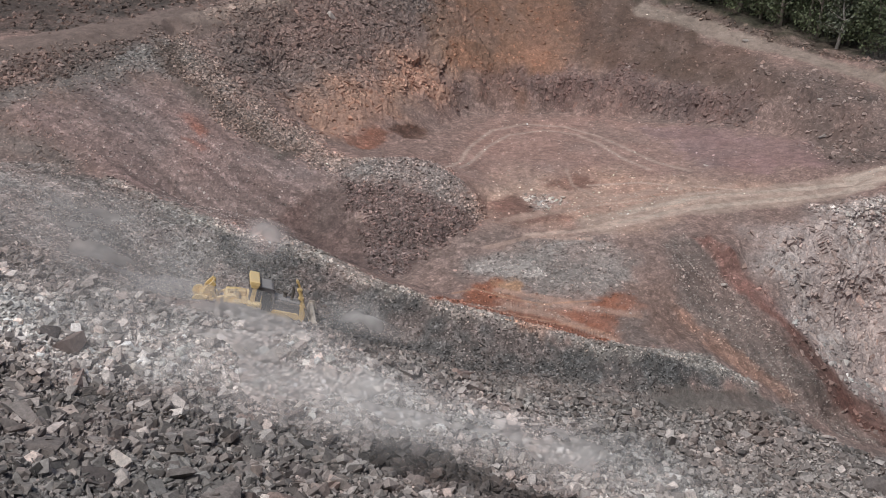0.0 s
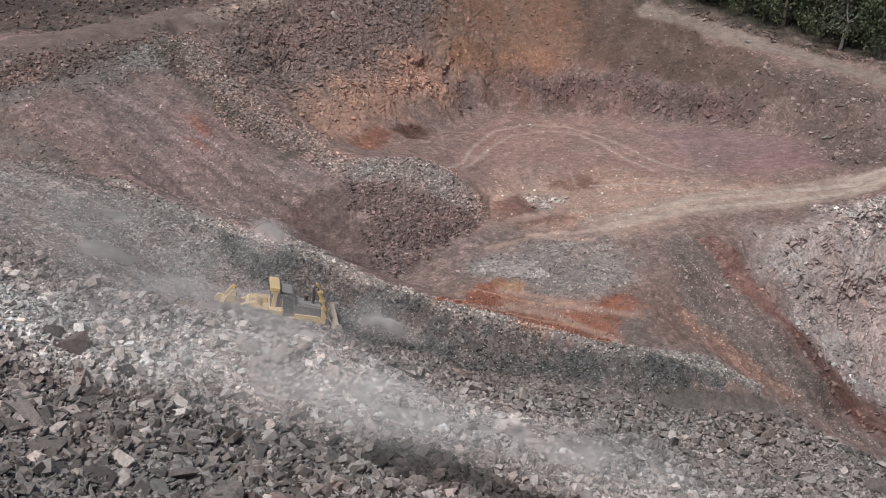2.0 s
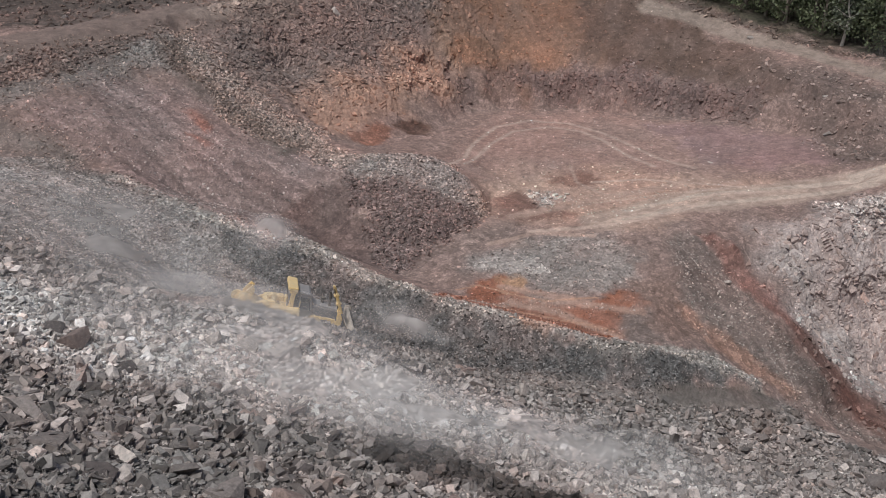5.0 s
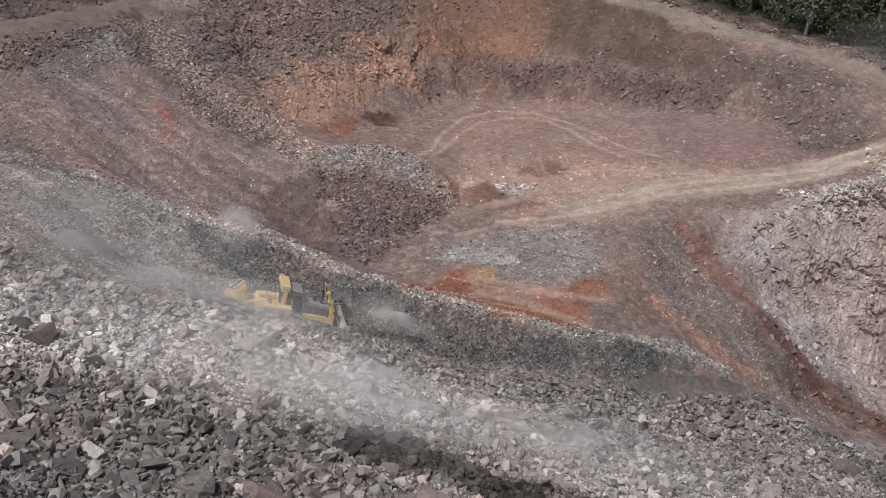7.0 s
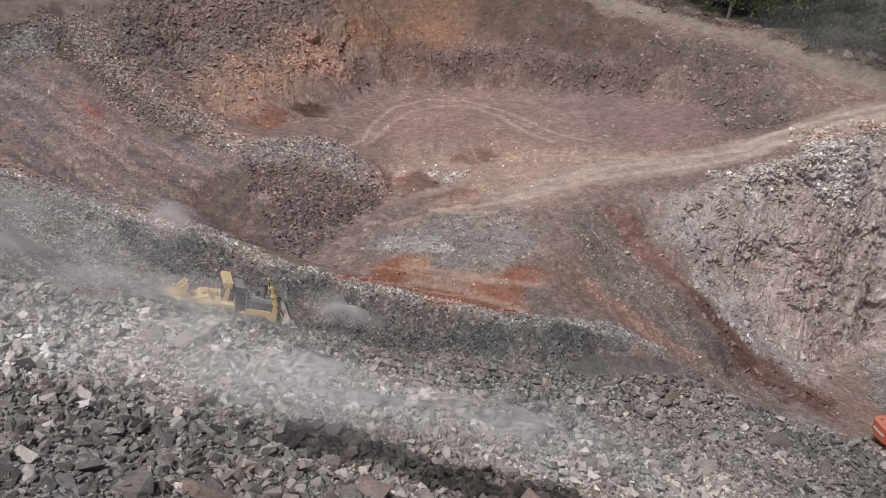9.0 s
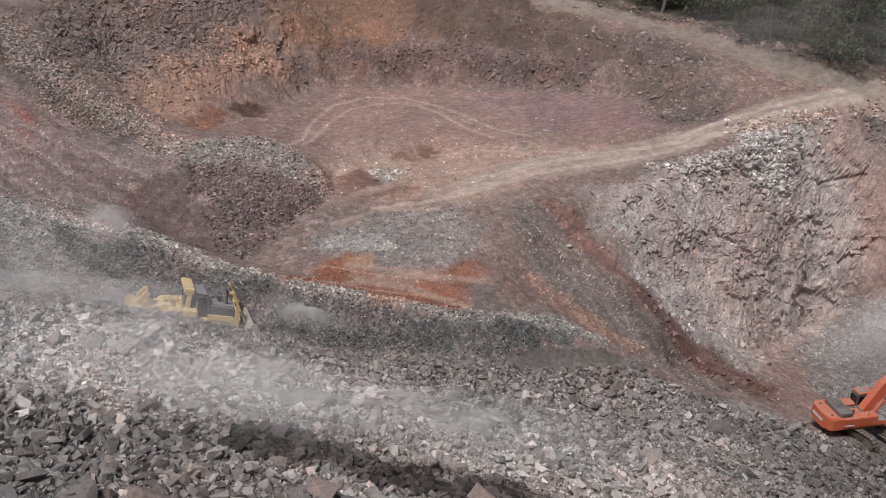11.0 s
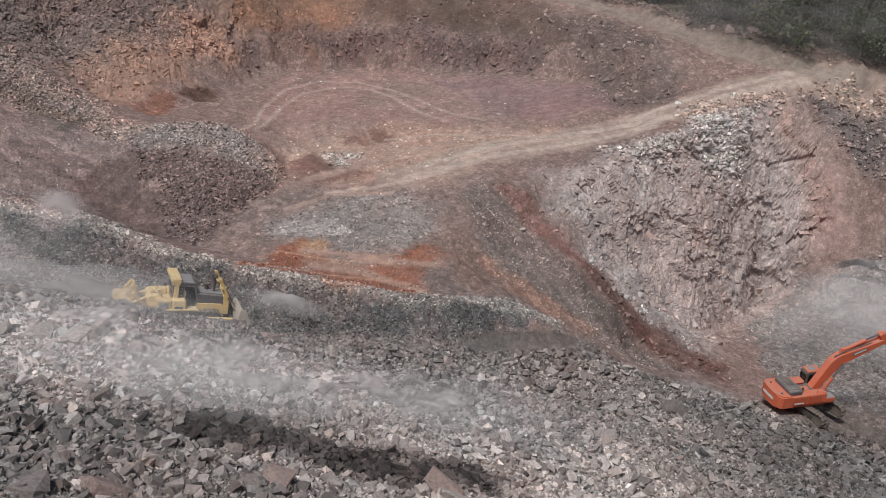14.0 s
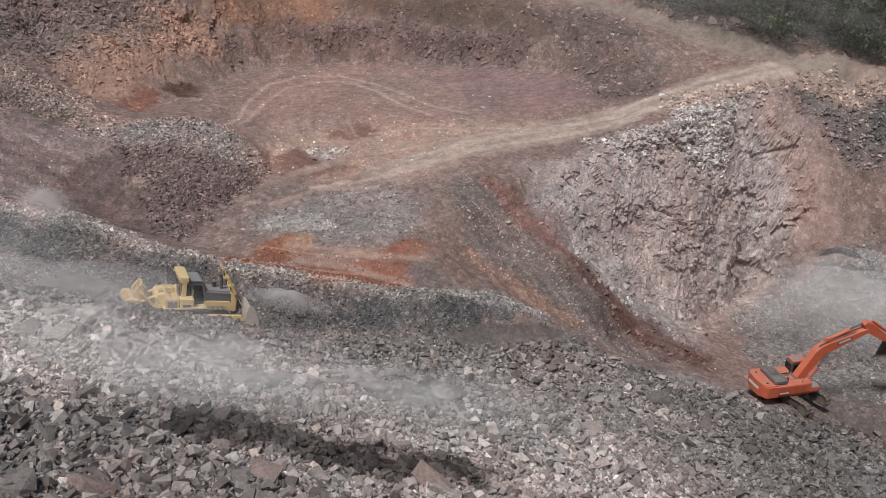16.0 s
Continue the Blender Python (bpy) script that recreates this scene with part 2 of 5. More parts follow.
# soils, some with shade or haze in the colour: name, colour, soft edge, outline
ZONES = (
    # grey rubble, lifted somewhat to stand for the dust in the air
    ('rubble', (0.42, 0.397, 0.385), 1.0, [(-30.0, 63.8), (-26.4, 65.3), (-21.2, 64.1), (-14.0, 63.8), (-7.2, 64.0), (4.5, 65.4), (18.8, 68.1), (24.7, 69.5), (30.1, 68.9), (36.7, 66.5), (40.8, 62.4), (47.3, 61.6), (43.0, 47.7), (36.1, 39.0), (11.5, 39.6), (-15.0, 30.3), (-23.7, 43.1)]),
    # grey rock near the viewer, darkened also for falloff along the lower edge
    ('near_rubble', (0.22, 0.206, 0.199), 2.0, [(-27.6, 48.7), (-21.2, 49.8), (-13.7, 50.9), (-7.0, 51.8), (-2.0, 50.3), (3.2, 44.0), (-6.6, 36.6), (-16.0, 28.7), (-22.5, 36.1)]),
    # powder coat on the stones, with airborne haze painted into the pale colour
    ('dust_coated', (0.62, 0.592, 0.575), 2.2, [(-28.5, 61.8), (-21.8, 58.4), (-15.7, 60.2), (-8.9, 63.1), (-3.0, 60.7), (4.1, 58.9), (10.7, 55.9), (13.5, 52.7), (6.9, 52.5), (-0.8, 54.2), (-7.3, 54.4), (-14.4, 53.7), (-20.9, 52.6), (-25.8, 54.8)]),
    ('mid_gravel', (0.3, 0.285, 0.276), 2.0, [(3.6, 65.7), (24.6, 70.5), (35.4, 67.6), (37.4, 63.9), (30.9, 53.2), (19.7, 49.8), (15.8, 54.8), (9.4, 59.1)]),
    # lower end of the band, again dust coat plus painted haze
    ('dust_coated_low', (0.52, 0.495, 0.48), 1.5, [(4.3, 58.0), (11.4, 57.9), (18.3, 57.1), (25.6, 57.2), (26.8, 53.1), (15.7, 47.4), (14.0, 49.8), (8.1, 51.0), (3.9, 53.4)]),
    # gravel colour brought down partly for the dim lower right corner
    ('loose_gravel', (0.195, 0.184, 0.177), 1.5, [(29.1, 67.6), (36.2, 66.4), (39.8, 62.2), (47.3, 61.6), (43.8, 48.8), (38.5, 46.8), (33.4, 54.3), (31.9, 60.2)]),
    ('dozed_gravel', (0.27, 0.25, 0.24), 1.0, [(-37.5, 82.4), (-30.0, 84.7), (-19.9, 79.9), (-13.0, 77.0), (-6.8, 64.2), (-14.0, 63.8), (-21.2, 64.1), (-30.0, 63.8)]),
    ('lane_gravel', (0.24, 0.225, 0.215), 1.0, [(-10.7, 70.9), (-6.6, 70.0), (4.7, 69.0), (12.8, 68.9), (22.7, 70.3), (26.5, 71.2), (24.1, 67.4), (18.6, 67.0), (4.3, 63.7), (-7.1, 63.0)]),
    ('digger_ground', (0.15, 0.128, 0.118), 1.0, [(41.3, 71.4), (50.8, 73.9), (58.9, 68.4), (50.5, 57.0), (44.8, 62.4), (40.7, 62.0)]),
    # dark brown bank, deepened further for the lens falloff in the corner
    ('upper_bank', (0.088, 0.072, 0.065), 0.8, [(-55.3, 99.0), (-41.7, 103.4), (-37.0, 105.3), (-32.7, 109.3), (-28.0, 113.5), (-24.0, 116.6), (-29.0, 118.1), (-40.4, 116.2), (-61.5, 111.7)]),
    ('left_gravel', (0.195, 0.168, 0.156), 2.2, [(-49.1, 90.3), (-39.7, 97.5), (-29.4, 106.9), (-27.2, 106.4), (-30.0, 98.1), (-34.5, 90.2), (-30.2, 85.6), (-37.5, 82.4), (-46.1, 83.5)]),
    ('dark_scrape', (0.165, 0.145, 0.135), 0.5, [(-28.8, 78.8), (-26.8, 79.7), (-24.2, 77.2), (-25.1, 75.3), (-27.1, 76.4)]),
    ('road_scarp', (0.165, 0.13, 0.118), 0.7, [(-42.6, 94.5), (-39.5, 96.7), (-35.7, 100.8), (-31.6, 104.6), (-28.8, 106.7), (-30.7, 103.0), (-32.8, 99.1), (-35.8, 94.4), (-40.7, 89.0)]),
    ('grey_spill', (0.3, 0.275, 0.26), 0.9, [(-27.8, 108.4), (-25.4, 108.3), (-25.8, 102.1), (-30.0, 100.4), (-31.1, 102.7)]),
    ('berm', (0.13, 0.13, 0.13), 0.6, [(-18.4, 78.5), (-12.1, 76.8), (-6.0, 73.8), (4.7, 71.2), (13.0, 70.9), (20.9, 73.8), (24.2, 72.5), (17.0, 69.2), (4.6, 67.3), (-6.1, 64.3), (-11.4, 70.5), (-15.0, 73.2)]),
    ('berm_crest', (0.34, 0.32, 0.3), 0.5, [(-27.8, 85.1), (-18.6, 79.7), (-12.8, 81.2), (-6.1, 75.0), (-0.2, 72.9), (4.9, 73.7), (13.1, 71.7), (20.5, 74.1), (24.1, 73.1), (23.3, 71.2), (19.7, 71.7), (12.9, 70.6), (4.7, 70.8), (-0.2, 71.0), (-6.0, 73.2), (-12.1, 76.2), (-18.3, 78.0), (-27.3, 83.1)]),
    ('pink_slope', (0.275, 0.203, 0.19), 1.6, [(-34.5, 90.2), (-30.5, 97.8), (-25.1, 101.2), (-20.2, 98.9), (-14.8, 97.2), (-9.4, 94.3), (-13.7, 87.3), (-13.1, 77.5), (-20.1, 80.8), (-29.4, 85.9)]),
    ('red_streak', (0.3, 0.155, 0.125), 0.35, [(-24.1, 96.8), (-23.0, 97.7), (-21.4, 96.5), (-21.9, 95.1)]),
    ('red_streak_low', (0.27, 0.145, 0.12), 0.35, [(-23.1, 93.7), (-22.1, 94.1), (-20.7, 93.8), (-21.6, 93.0)]),
    ('dark_soil', (0.165, 0.112, 0.102), 0.4, [(-14.6, 87.3), (-12.9, 89.1), (-11.1, 91.4), (-8.6, 91.6), (-7.1, 90.5), (-7.9, 87.5), (-4.0, 86.7), (-1.8, 86.0), (-2.7, 81.9), (-5.6, 81.5), (-7.9, 77.5), (-11.2, 79.7)]),
    ('dark_pile', (0.2, 0.152, 0.143), 0.8, [(-9.2, 92.5), (-4.2, 92.8), (0.9, 91.3), (3.3, 91.4), (2.7, 89.3), (-0.1, 86.9), (-1.8, 84.9), (-3.1, 81.6), (-6.1, 82.1), (-6.7, 84.5), (-6.1, 86.6), (-8.5, 89.8)]),
    ('pile_top', (0.31, 0.275, 0.262), 0.7, [(-11.8, 96.1), (-8.4, 95.5), (-4.5, 101.1), (-1.0, 101.9), (2.1, 93.9), (3.5, 93.1), (3.2, 91.4), (-0.1, 91.6), (-4.2, 92.4), (-9.2, 92.8)]),
    ('dark_gravel_shoulder', (0.24, 0.205, 0.19), 1.2, [(-28.4, 107.0), (-25.7, 110.0), (-20.1, 105.3), (-12.3, 103.0), (-7.4, 95.9), (-9.4, 94.8), (-14.9, 97.5), (-20.7, 99.0)]),
    ('shoulder_dark', (0.17, 0.135, 0.12), 0.7, [(-28.4, 106.4), (-26.4, 108.1), (-23.7, 103.3), (-18.8, 100.2), (-13.1, 98.3), (-14.5, 95.2), (-19.9, 97.6), (-23.9, 100.4), (-26.9, 102.9)]),
    # brownish stone; shadow and corner falloff are partly put into its colour
    ('stony_wall', (0.185, 0.144, 0.131), 2.8, [(-23.5, 113.4), (-14.9, 132.2), (-0.2, 138.0), (1.1, 127.0), (-2.8, 122.1), (-13.0, 110.4), (-15.8, 105.6), (-20.4, 107.2)]),
    ('brown_wall', (0.225, 0.132, 0.093), 2.0, [(-0.9, 137.2), (18.1, 151.3), (19.4, 125.6), (7.6, 124.5), (1.1, 122.5), (-1.5, 123.1)]),
    ('tan_wall', (0.4, 0.26, 0.2), 2.0, [(-14.4, 107.3), (-9.8, 113.9), (-4.0, 121.1), (1.1, 125.4), (1.1, 122.5), (-5.0, 111.6), (-8.2, 107.5), (-10.2, 103.9)]),
    ('scar', (0.27, 0.16, 0.117), 1.5, [(7.8, 129.7), (11.9, 131.1), (14.4, 127.3), (10.9, 125.5), (7.7, 126.3)]),
    ('orange_streak', (0.3, 0.17, 0.118), 0.7, [(6.4, 129.2), (9.7, 128.4), (13.4, 127.3), (14.2, 125.2), (11.6, 124.8), (9.6, 126.0), (6.3, 125.9)]),
    ('orange_streak_low', (0.3, 0.165, 0.112), 0.7, [(1.1, 127.0), (3.1, 126.8), (4.3, 124.3), (1.1, 123.3), (-0.2, 124.3)]),
    ('cave_rock', (0.26, 0.135, 0.1), 0.5, [(-9.7, 105.8), (-7.8, 108.9), (-5.4, 109.7), (-6.3, 105.4), (-7.9, 102.7)]),
    # painted darkness of a cave hollow; the relief has no opening here
    ('cave_dark', (0.12, 0.07, 0.055), 0.3, [(-5.8, 110.0), (-3.8, 112.0), (-1.7, 113.3), (-2.2, 109.7), (-4.2, 109.7)]),
    ('brown_slope', (0.135, 0.09, 0.073), 1.2, [(17.0, 148.4), (22.7, 136.5), (35.9, 122.1), (37.0, 113.8), (33.4, 115.6), (19.4, 124.9), (15.6, 126.5)]),
    ('outcrop', (0.185, 0.132, 0.123), 1.2, [(0.1, 122.4), (7.6, 124.3), (14.2, 125.6), (19.4, 125.2), (23.7, 123.3), (33.8, 117.6), (33.6, 113.6), (28.3, 116.3), (20.4, 121.8), (6.3, 123.4), (1.0, 120.4)]),
    ('far_floor', (0.345, 0.232, 0.202), 1.2, [(-1.2, 95.0), (4.3, 121.0), (13.9, 121.6), (25.8, 116.7), (30.9, 102.9), (24.4, 95.9), (10.7, 89.9), (3.3, 90.1), (3.7, 96.4)]),
    ('purple_clay', (0.29, 0.197, 0.192), 1.2, [(21.4, 116.0), (27.4, 115.1), (37.2, 107.2), (39.0, 100.8), (30.6, 99.7), (25.8, 102.1)]),
    ('pale_patch', (0.46, 0.35, 0.31), 1.5, [(5.1, 97.7), (9.7, 101.1), (14.6, 97.2), (12.9, 91.6), (7.5, 93.5)]),
    ('crossing', (0.5, 0.365, 0.305), 1.5, [(12.8, 91.0), (20.8, 96.2), (28.3, 96.8), (32.8, 94.3), (23.2, 92.6), (18.4, 88.2), (14.3, 86.8)]),
    ('grey_patch', (0.3, 0.262, 0.245), 1.0, [(0.7, 81.3), (3.1, 84.5), (8.5, 86.9), (14.8, 87.3), (15.4, 81.1), (11.9, 78.8), (7.0, 79.3), (3.5, 81.0)]),
    ('pale_spot', (0.44, 0.385, 0.36), 0.5, [(2.3, 83.2), (4.1, 84.1), (7.6, 83.5), (8.2, 82.0), (4.5, 81.8), (2.6, 81.6)]),
    ('ochre_spot', (0.42, 0.26, 0.17), 0.5, [(4.1, 80.7), (6.0, 81.0), (5.8, 79.5), (4.3, 79.0)]),
    ('orange_clay', (0.3, 0.128, 0.083), 0.45, [(-1.1, 72.0), (2.1, 80.4), (4.7, 80.8), (5.2, 78.7), (9.6, 77.6), (11.9, 78.5), (14.8, 79.8), (15.9, 77.9), (14.0, 77.0), (12.7, 72.1), (11.9, 70.8), (7.0, 72.6), (4.1, 73.6)]),
    ('ochre_top', (0.42, 0.26, 0.17), 0.5, [(4.0, 80.7), (6.0, 80.8), (5.8, 79.3), (4.3, 79.0)]),
    ('pale_scrape', (0.45, 0.3, 0.24), 0.4, [(4.9, 73.3), (6.6, 73.3), (8.3, 71.6), (7.2, 70.9), (5.3, 71.0)]),
    ('pale_band', (0.42, 0.3, 0.25), 0.5, [(4.2, 77.9), (7.8, 78.5), (11.3, 77.6), (7.8, 77.5)]),
    ('tan_floor', (0.455, 0.31, 0.25), 2.6, [(3.0, 95.3), (8.3, 102.9), (17.3, 103.4), (24.4, 99.0), (29.4, 96.7), (21.3, 90.5), (16.4, 86.8), (10.6, 87.6), (4.5, 89.8)]),
    ('red_floor', (0.24, 0.14, 0.115), 0.9, [(3.4, 92.4), (6.2, 96.3), (10.1, 93.8), (11.7, 91.4), (7.8, 89.9), (3.9, 90.4)]),
    ('red_scrub', (0.22, 0.125, 0.1), 0.7, [(9.6, 100.1), (13.1, 101.8), (14.7, 99.3), (12.0, 97.0), (10.0, 97.9)]),
    ('white_flecks', (0.43, 0.32, 0.285), 0.7, [(7.7, 96.5), (10.7, 97.2), (11.7, 94.7), (9.0, 93.2)]),
    ('dark_patch', (0.2, 0.155, 0.14), 0.6, [(13.2, 76.9), (15.2, 77.5), (16.7, 76.6), (17.5, 75.0), (15.4, 72.8), (13.1, 71.8)]),
    ('brown_floor', (0.24, 0.165, 0.14), 0.8, [(14.4, 80.6), (16.8, 81.8), (20.0, 78.7), (19.9, 75.7), (17.2, 73.6), (15.6, 76.9)]),
    ('talus', (0.195, 0.152, 0.138), 0.6, [(18.6, 86.5), (22.1, 87.2), (25.1, 80.8), (29.0, 75.8), (34.0, 72.2), (29.6, 71.1), (24.6, 74.0), (18.6, 78.3)]),
    ('red_seam', (0.25, 0.135, 0.115), 0.5, [(21.3, 86.9), (22.5, 87.1), (26.1, 82.9), (29.9, 80.3), (28.5, 78.8), (24.4, 81.8)]),
    ('orange_seam', (0.31, 0.185, 0.145), 0.5, [(18.0, 78.7), (19.4, 79.0), (23.2, 76.1), (27.7, 73.7), (26.0, 72.6), (21.6, 75.0)]),
    ('dark_red_foot', (0.15, 0.077, 0.064), 0.6, [(28.5, 82.3), (32.2, 80.6), (36.2, 79.6), (39.5, 74.3), (37.5, 69.9), (35.5, 71.7), (32.5, 73.7), (30.4, 74.8), (27.7, 77.6)]),
    ('cliff', (0.46, 0.4, 0.384), 2.2, [(26.2, 88.4), (32.9, 89.4), (49.1, 94.9), (54.7, 93.3), (54.1, 89.8), (46.3, 84.5), (38.4, 77.5), (31.2, 78.8), (26.9, 85.2)]),
    ('slumped_bank', (0.43, 0.32, 0.287), 1.0, [(50.5, 96.2), (53.9, 95.1), (55.9, 93.3), (58.7, 90.0), (59.8, 86.6), (54.0, 89.0), (53.6, 91.3), (51.3, 93.6)]),
    ('pit_gravel', (0.25, 0.24, 0.232), 1.0, [(46.5, 86.2), (53.9, 88.2), (64.1, 83.5), (54.2, 65.5), (46.7, 67.2), (43.0, 73.7)]),
    ('cliff_gravel', (0.46, 0.445, 0.43), 1.6, [(34.3, 91.5), (44.9, 94.8), (52.0, 96.6), (54.0, 95.7), (50.3, 94.2), (47.8, 92.0), (43.0, 90.4), (38.6, 89.7), (35.6, 88.9)]),
    # grey heap, with the shade lying on it put into the colour
    ('dark_heap', (0.15, 0.144, 0.143), 0.8, [(55.1, 95.7), (58.4, 95.8), (62.8, 93.9), (66.9, 90.3), (65.9, 86.4), (60.2, 90.6), (57.1, 93.4)]),
    # darker overlay on the slope, standing in for lens falloff towards the edge
    ('right_slope', (0.155, 0.118, 0.106), 2.5, [(34.7, 119.2), (39.0, 117.5), (45.0, 109.0), (42.6, 96.4), (38.3, 101.9), (34.0, 112.9)]),
    ('lane', (0.15, 0.135, 0.125), 0.3, [(14.8, 68.9), (19.0, 70.0), (23.0, 71.4), (25.2, 71.7), (23.9, 69.8), (19.5, 68.4), (15.0, 67.6)]),
    ('dark_rubble', (0.062, 0.056, 0.054), 0.5, [(-4.5, 52.6), (-2.1, 54.0), (0.3, 52.6), (3.1, 51.6), (5.4, 50.4), (7.9, 50.1), (11.1, 50.0), (13.9, 49.3), (12.3, 46.8), (9.0, 45.8), (6.1, 46.5), (3.3, 47.5), (0.5, 48.6), (-1.8, 48.7), (-4.1, 49.9)]),
    # near-black: the shade beneath the trees is put into this floor colour
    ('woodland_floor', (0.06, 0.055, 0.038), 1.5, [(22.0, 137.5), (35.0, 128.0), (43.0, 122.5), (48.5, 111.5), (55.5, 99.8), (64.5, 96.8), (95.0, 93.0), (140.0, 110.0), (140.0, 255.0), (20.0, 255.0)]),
    ('rim_rubble', (0.135, 0.103, 0.09), 0.5, [(27.2, 134.1), (34.1, 128.3), (39.7, 124.5), (44.4, 119.1), (47.9, 111.9), (48.8, 114.5), (44.7, 120.2), (40.1, 125.8), (34.3, 129.3), (28.6, 134.4)]),
    ('rim_bank_soil', (0.135, 0.105, 0.09), 0.5, [(47.4, 113.7), (51.3, 107.3), (55.2, 102.1), (59.3, 97.8), (67.2, 95.2), (68.8, 97.8), (60.4, 100.0), (57.0, 105.9), (52.9, 111.1), (50.1, 115.5)]),
)
TRACKS = (
    ('haul_road', (0.42, 0.325, 0.275), 2.1, [(13.8, 90.3), (21.4, 93.6), (28.8, 94.8), (34.6, 95.1), (38.8, 95.5), (37.5, 96.2), (42.7, 96.4), (49.4, 97.2), (56.1, 97.4), (61.1, 95.4), (68.3, 92.0)]),
    ('haul_rut_left', (0.52, 0.43, 0.37), 0.4, [(16.0, 92.0), (23.2, 95.1), (30.1, 95.8), (35.4, 96.2), (39.5, 96.3), (37.8, 97.1), (43.7, 97.5), (50.4, 98.1), (56.5, 98.3)]),
    ('haul_rut_right', (0.51, 0.42, 0.36), 0.4, [(14.7, 89.7), (22.2, 92.7), (29.1, 93.8), (34.8, 94.1), (38.9, 94.3), (37.0, 94.9), (42.9, 95.6), (49.2, 96.6), (55.8, 96.8)]),
    ('clay_rut', (0.4, 0.28, 0.23), 0.35, [(2.0, 75.4), (5.1, 77.5), (8.6, 76.8), (12.9, 74.1)]),
    ('clay_rut_far', (0.4, 0.27, 0.22), 0.35, [(4.3, 79.6), (7.9, 78.7), (12.2, 77.5), (15.2, 76.9)]),
    ('upper_road', (0.31, 0.257, 0.22), 1.15, [(24.4, 133.8), (29.3, 130.5), (33.3, 127.1), (39.2, 122.4), (45.9, 112.7), (47.7, 109.3), (52.6, 103.1), (56.5, 98.3), (60.1, 95.7)]),
    # road soil, its colour lowered partly to match corner falloff of the lens
    ('left_road', (0.19, 0.147, 0.13), 2.3, [(-52.2, 92.2), (-40.3, 99.3), (-34.1, 104.5), (-27.5, 110.8), (-22.5, 114.8), (-18.4, 119.0)]),
    ('left_road_rut', (0.3, 0.24, 0.21), 0.9, [(-25.5, 112.2), (-22.5, 114.8), (-18.4, 119.0), (-14.1, 124.3)]),
    ('outer_rut', (0.47, 0.36, 0.31), 0.23, [(0.1, 98.0), (2.7, 108.6), (5.3, 114.9), (9.2, 118.1), (13.5, 116.6), (16.7, 113.0), (19.1, 108.5), (21.3, 104.5), (24.1, 101.8)]),
    ('inner_rut', (0.47, 0.36, 0.31), 0.23, [(1.7, 101.0), (4.5, 108.8), (7.1, 113.4), (10.9, 115.6), (14.4, 113.7), (16.4, 110.4), (18.1, 105.9), (20.4, 102.8)]),
    ('clay_scrape_top', (0.46, 0.28, 0.2), 0.1, [(0.7, 78.7), (2.5, 79.6), (4.9, 78.7)]),
    ('clay_scrape_low', (0.46, 0.28, 0.2), 0.1, [(4.7, 72.0), (8.3, 73.8), (11.5, 72.5)]),
    ('clay_scrape_mid', (0.46, 0.28, 0.2), 0.1, [(2.8, 76.2), (6.3, 76.3), (10.2, 75.7), (12.7, 74.8)]),
    ('clay_scrape', (0.46, 0.28, 0.2), 0.1, [(4.3, 78.8), (7.8, 78.0), (11.8, 78.5)]),
    ('faint_rut', (0.44, 0.325, 0.275), 0.3, [(3.7, 86.0), (7.7, 88.0), (12.4, 87.0)]),
    ('arc_rut_low', (0.53, 0.405, 0.345), 0.22, [(11.7, 93.4), (15.9, 94.5), (20.8, 95.7), (26.1, 96.3)]),
    ('arc_rut', (0.44, 0.325, 0.275), 0.15, [(12.1, 102.9), (12.3, 98.6), (14.5, 95.7), (18.1, 95.6)]),
    ('turning_rut_mid', (0.53, 0.405, 0.345), 0.3, [(7.2, 88.2), (12.6, 88.7), (18.3, 90.5), (23.5, 93.6)]),
    ('turning_rut_far', (0.53, 0.405, 0.345), 0.22, [(13.8, 98.6), (18.7, 99.2), (25.3, 97.3), (28.6, 95.8)]),
    ('turning_rut', (0.53, 0.405, 0.345), 0.25, [(13.7, 89.7), (18.6, 92.0), (24.8, 95.1), (32.1, 95.4)]),
    ('ramp_rut', (0.43, 0.31, 0.26), 0.6, [(5.8, 91.2), (11.1, 93.2), (16.6, 95.8), (23.9, 98.7), (26.9, 97.7)]),
)


def zone_mask(x, y, poly, soft):
    """1 inside the outline, fading over the soft edge, with a ragged border."""
    p = np.array(poly)
    q = np.roll(p, -1, 0)
    best, inside = np.full(x.shape, 1e9), np.zeros(x.shape, bool)
    for (ax, ay), (bx, by) in zip(p, q):
        dx, dy = bx - ax, by - ay
        t = np.clip(((x - ax) * dx + (y - ay) * dy) / (dx * dx + dy * dy + 1e-9), 0, 1)
        best = np.minimum(best, (x - ax - t * dx) ** 2 + (y - ay - t * dy) ** 2)
        if dy:
            inside ^= ((ay > y) != (by > y)) & (x < (y - ay) / dy * dx + ax)
    d = np.sqrt(best) * np.where(inside, 1, -1) + soft * (0.9 * grain(x, y, 2.6 * soft, 5) + 0.6 * grain(x, y, 0.8 * soft, 6))
    s = np.clip(d / soft * 0.5 + 0.5, 0, 1)
    return s * s * (3 - 2 * s)


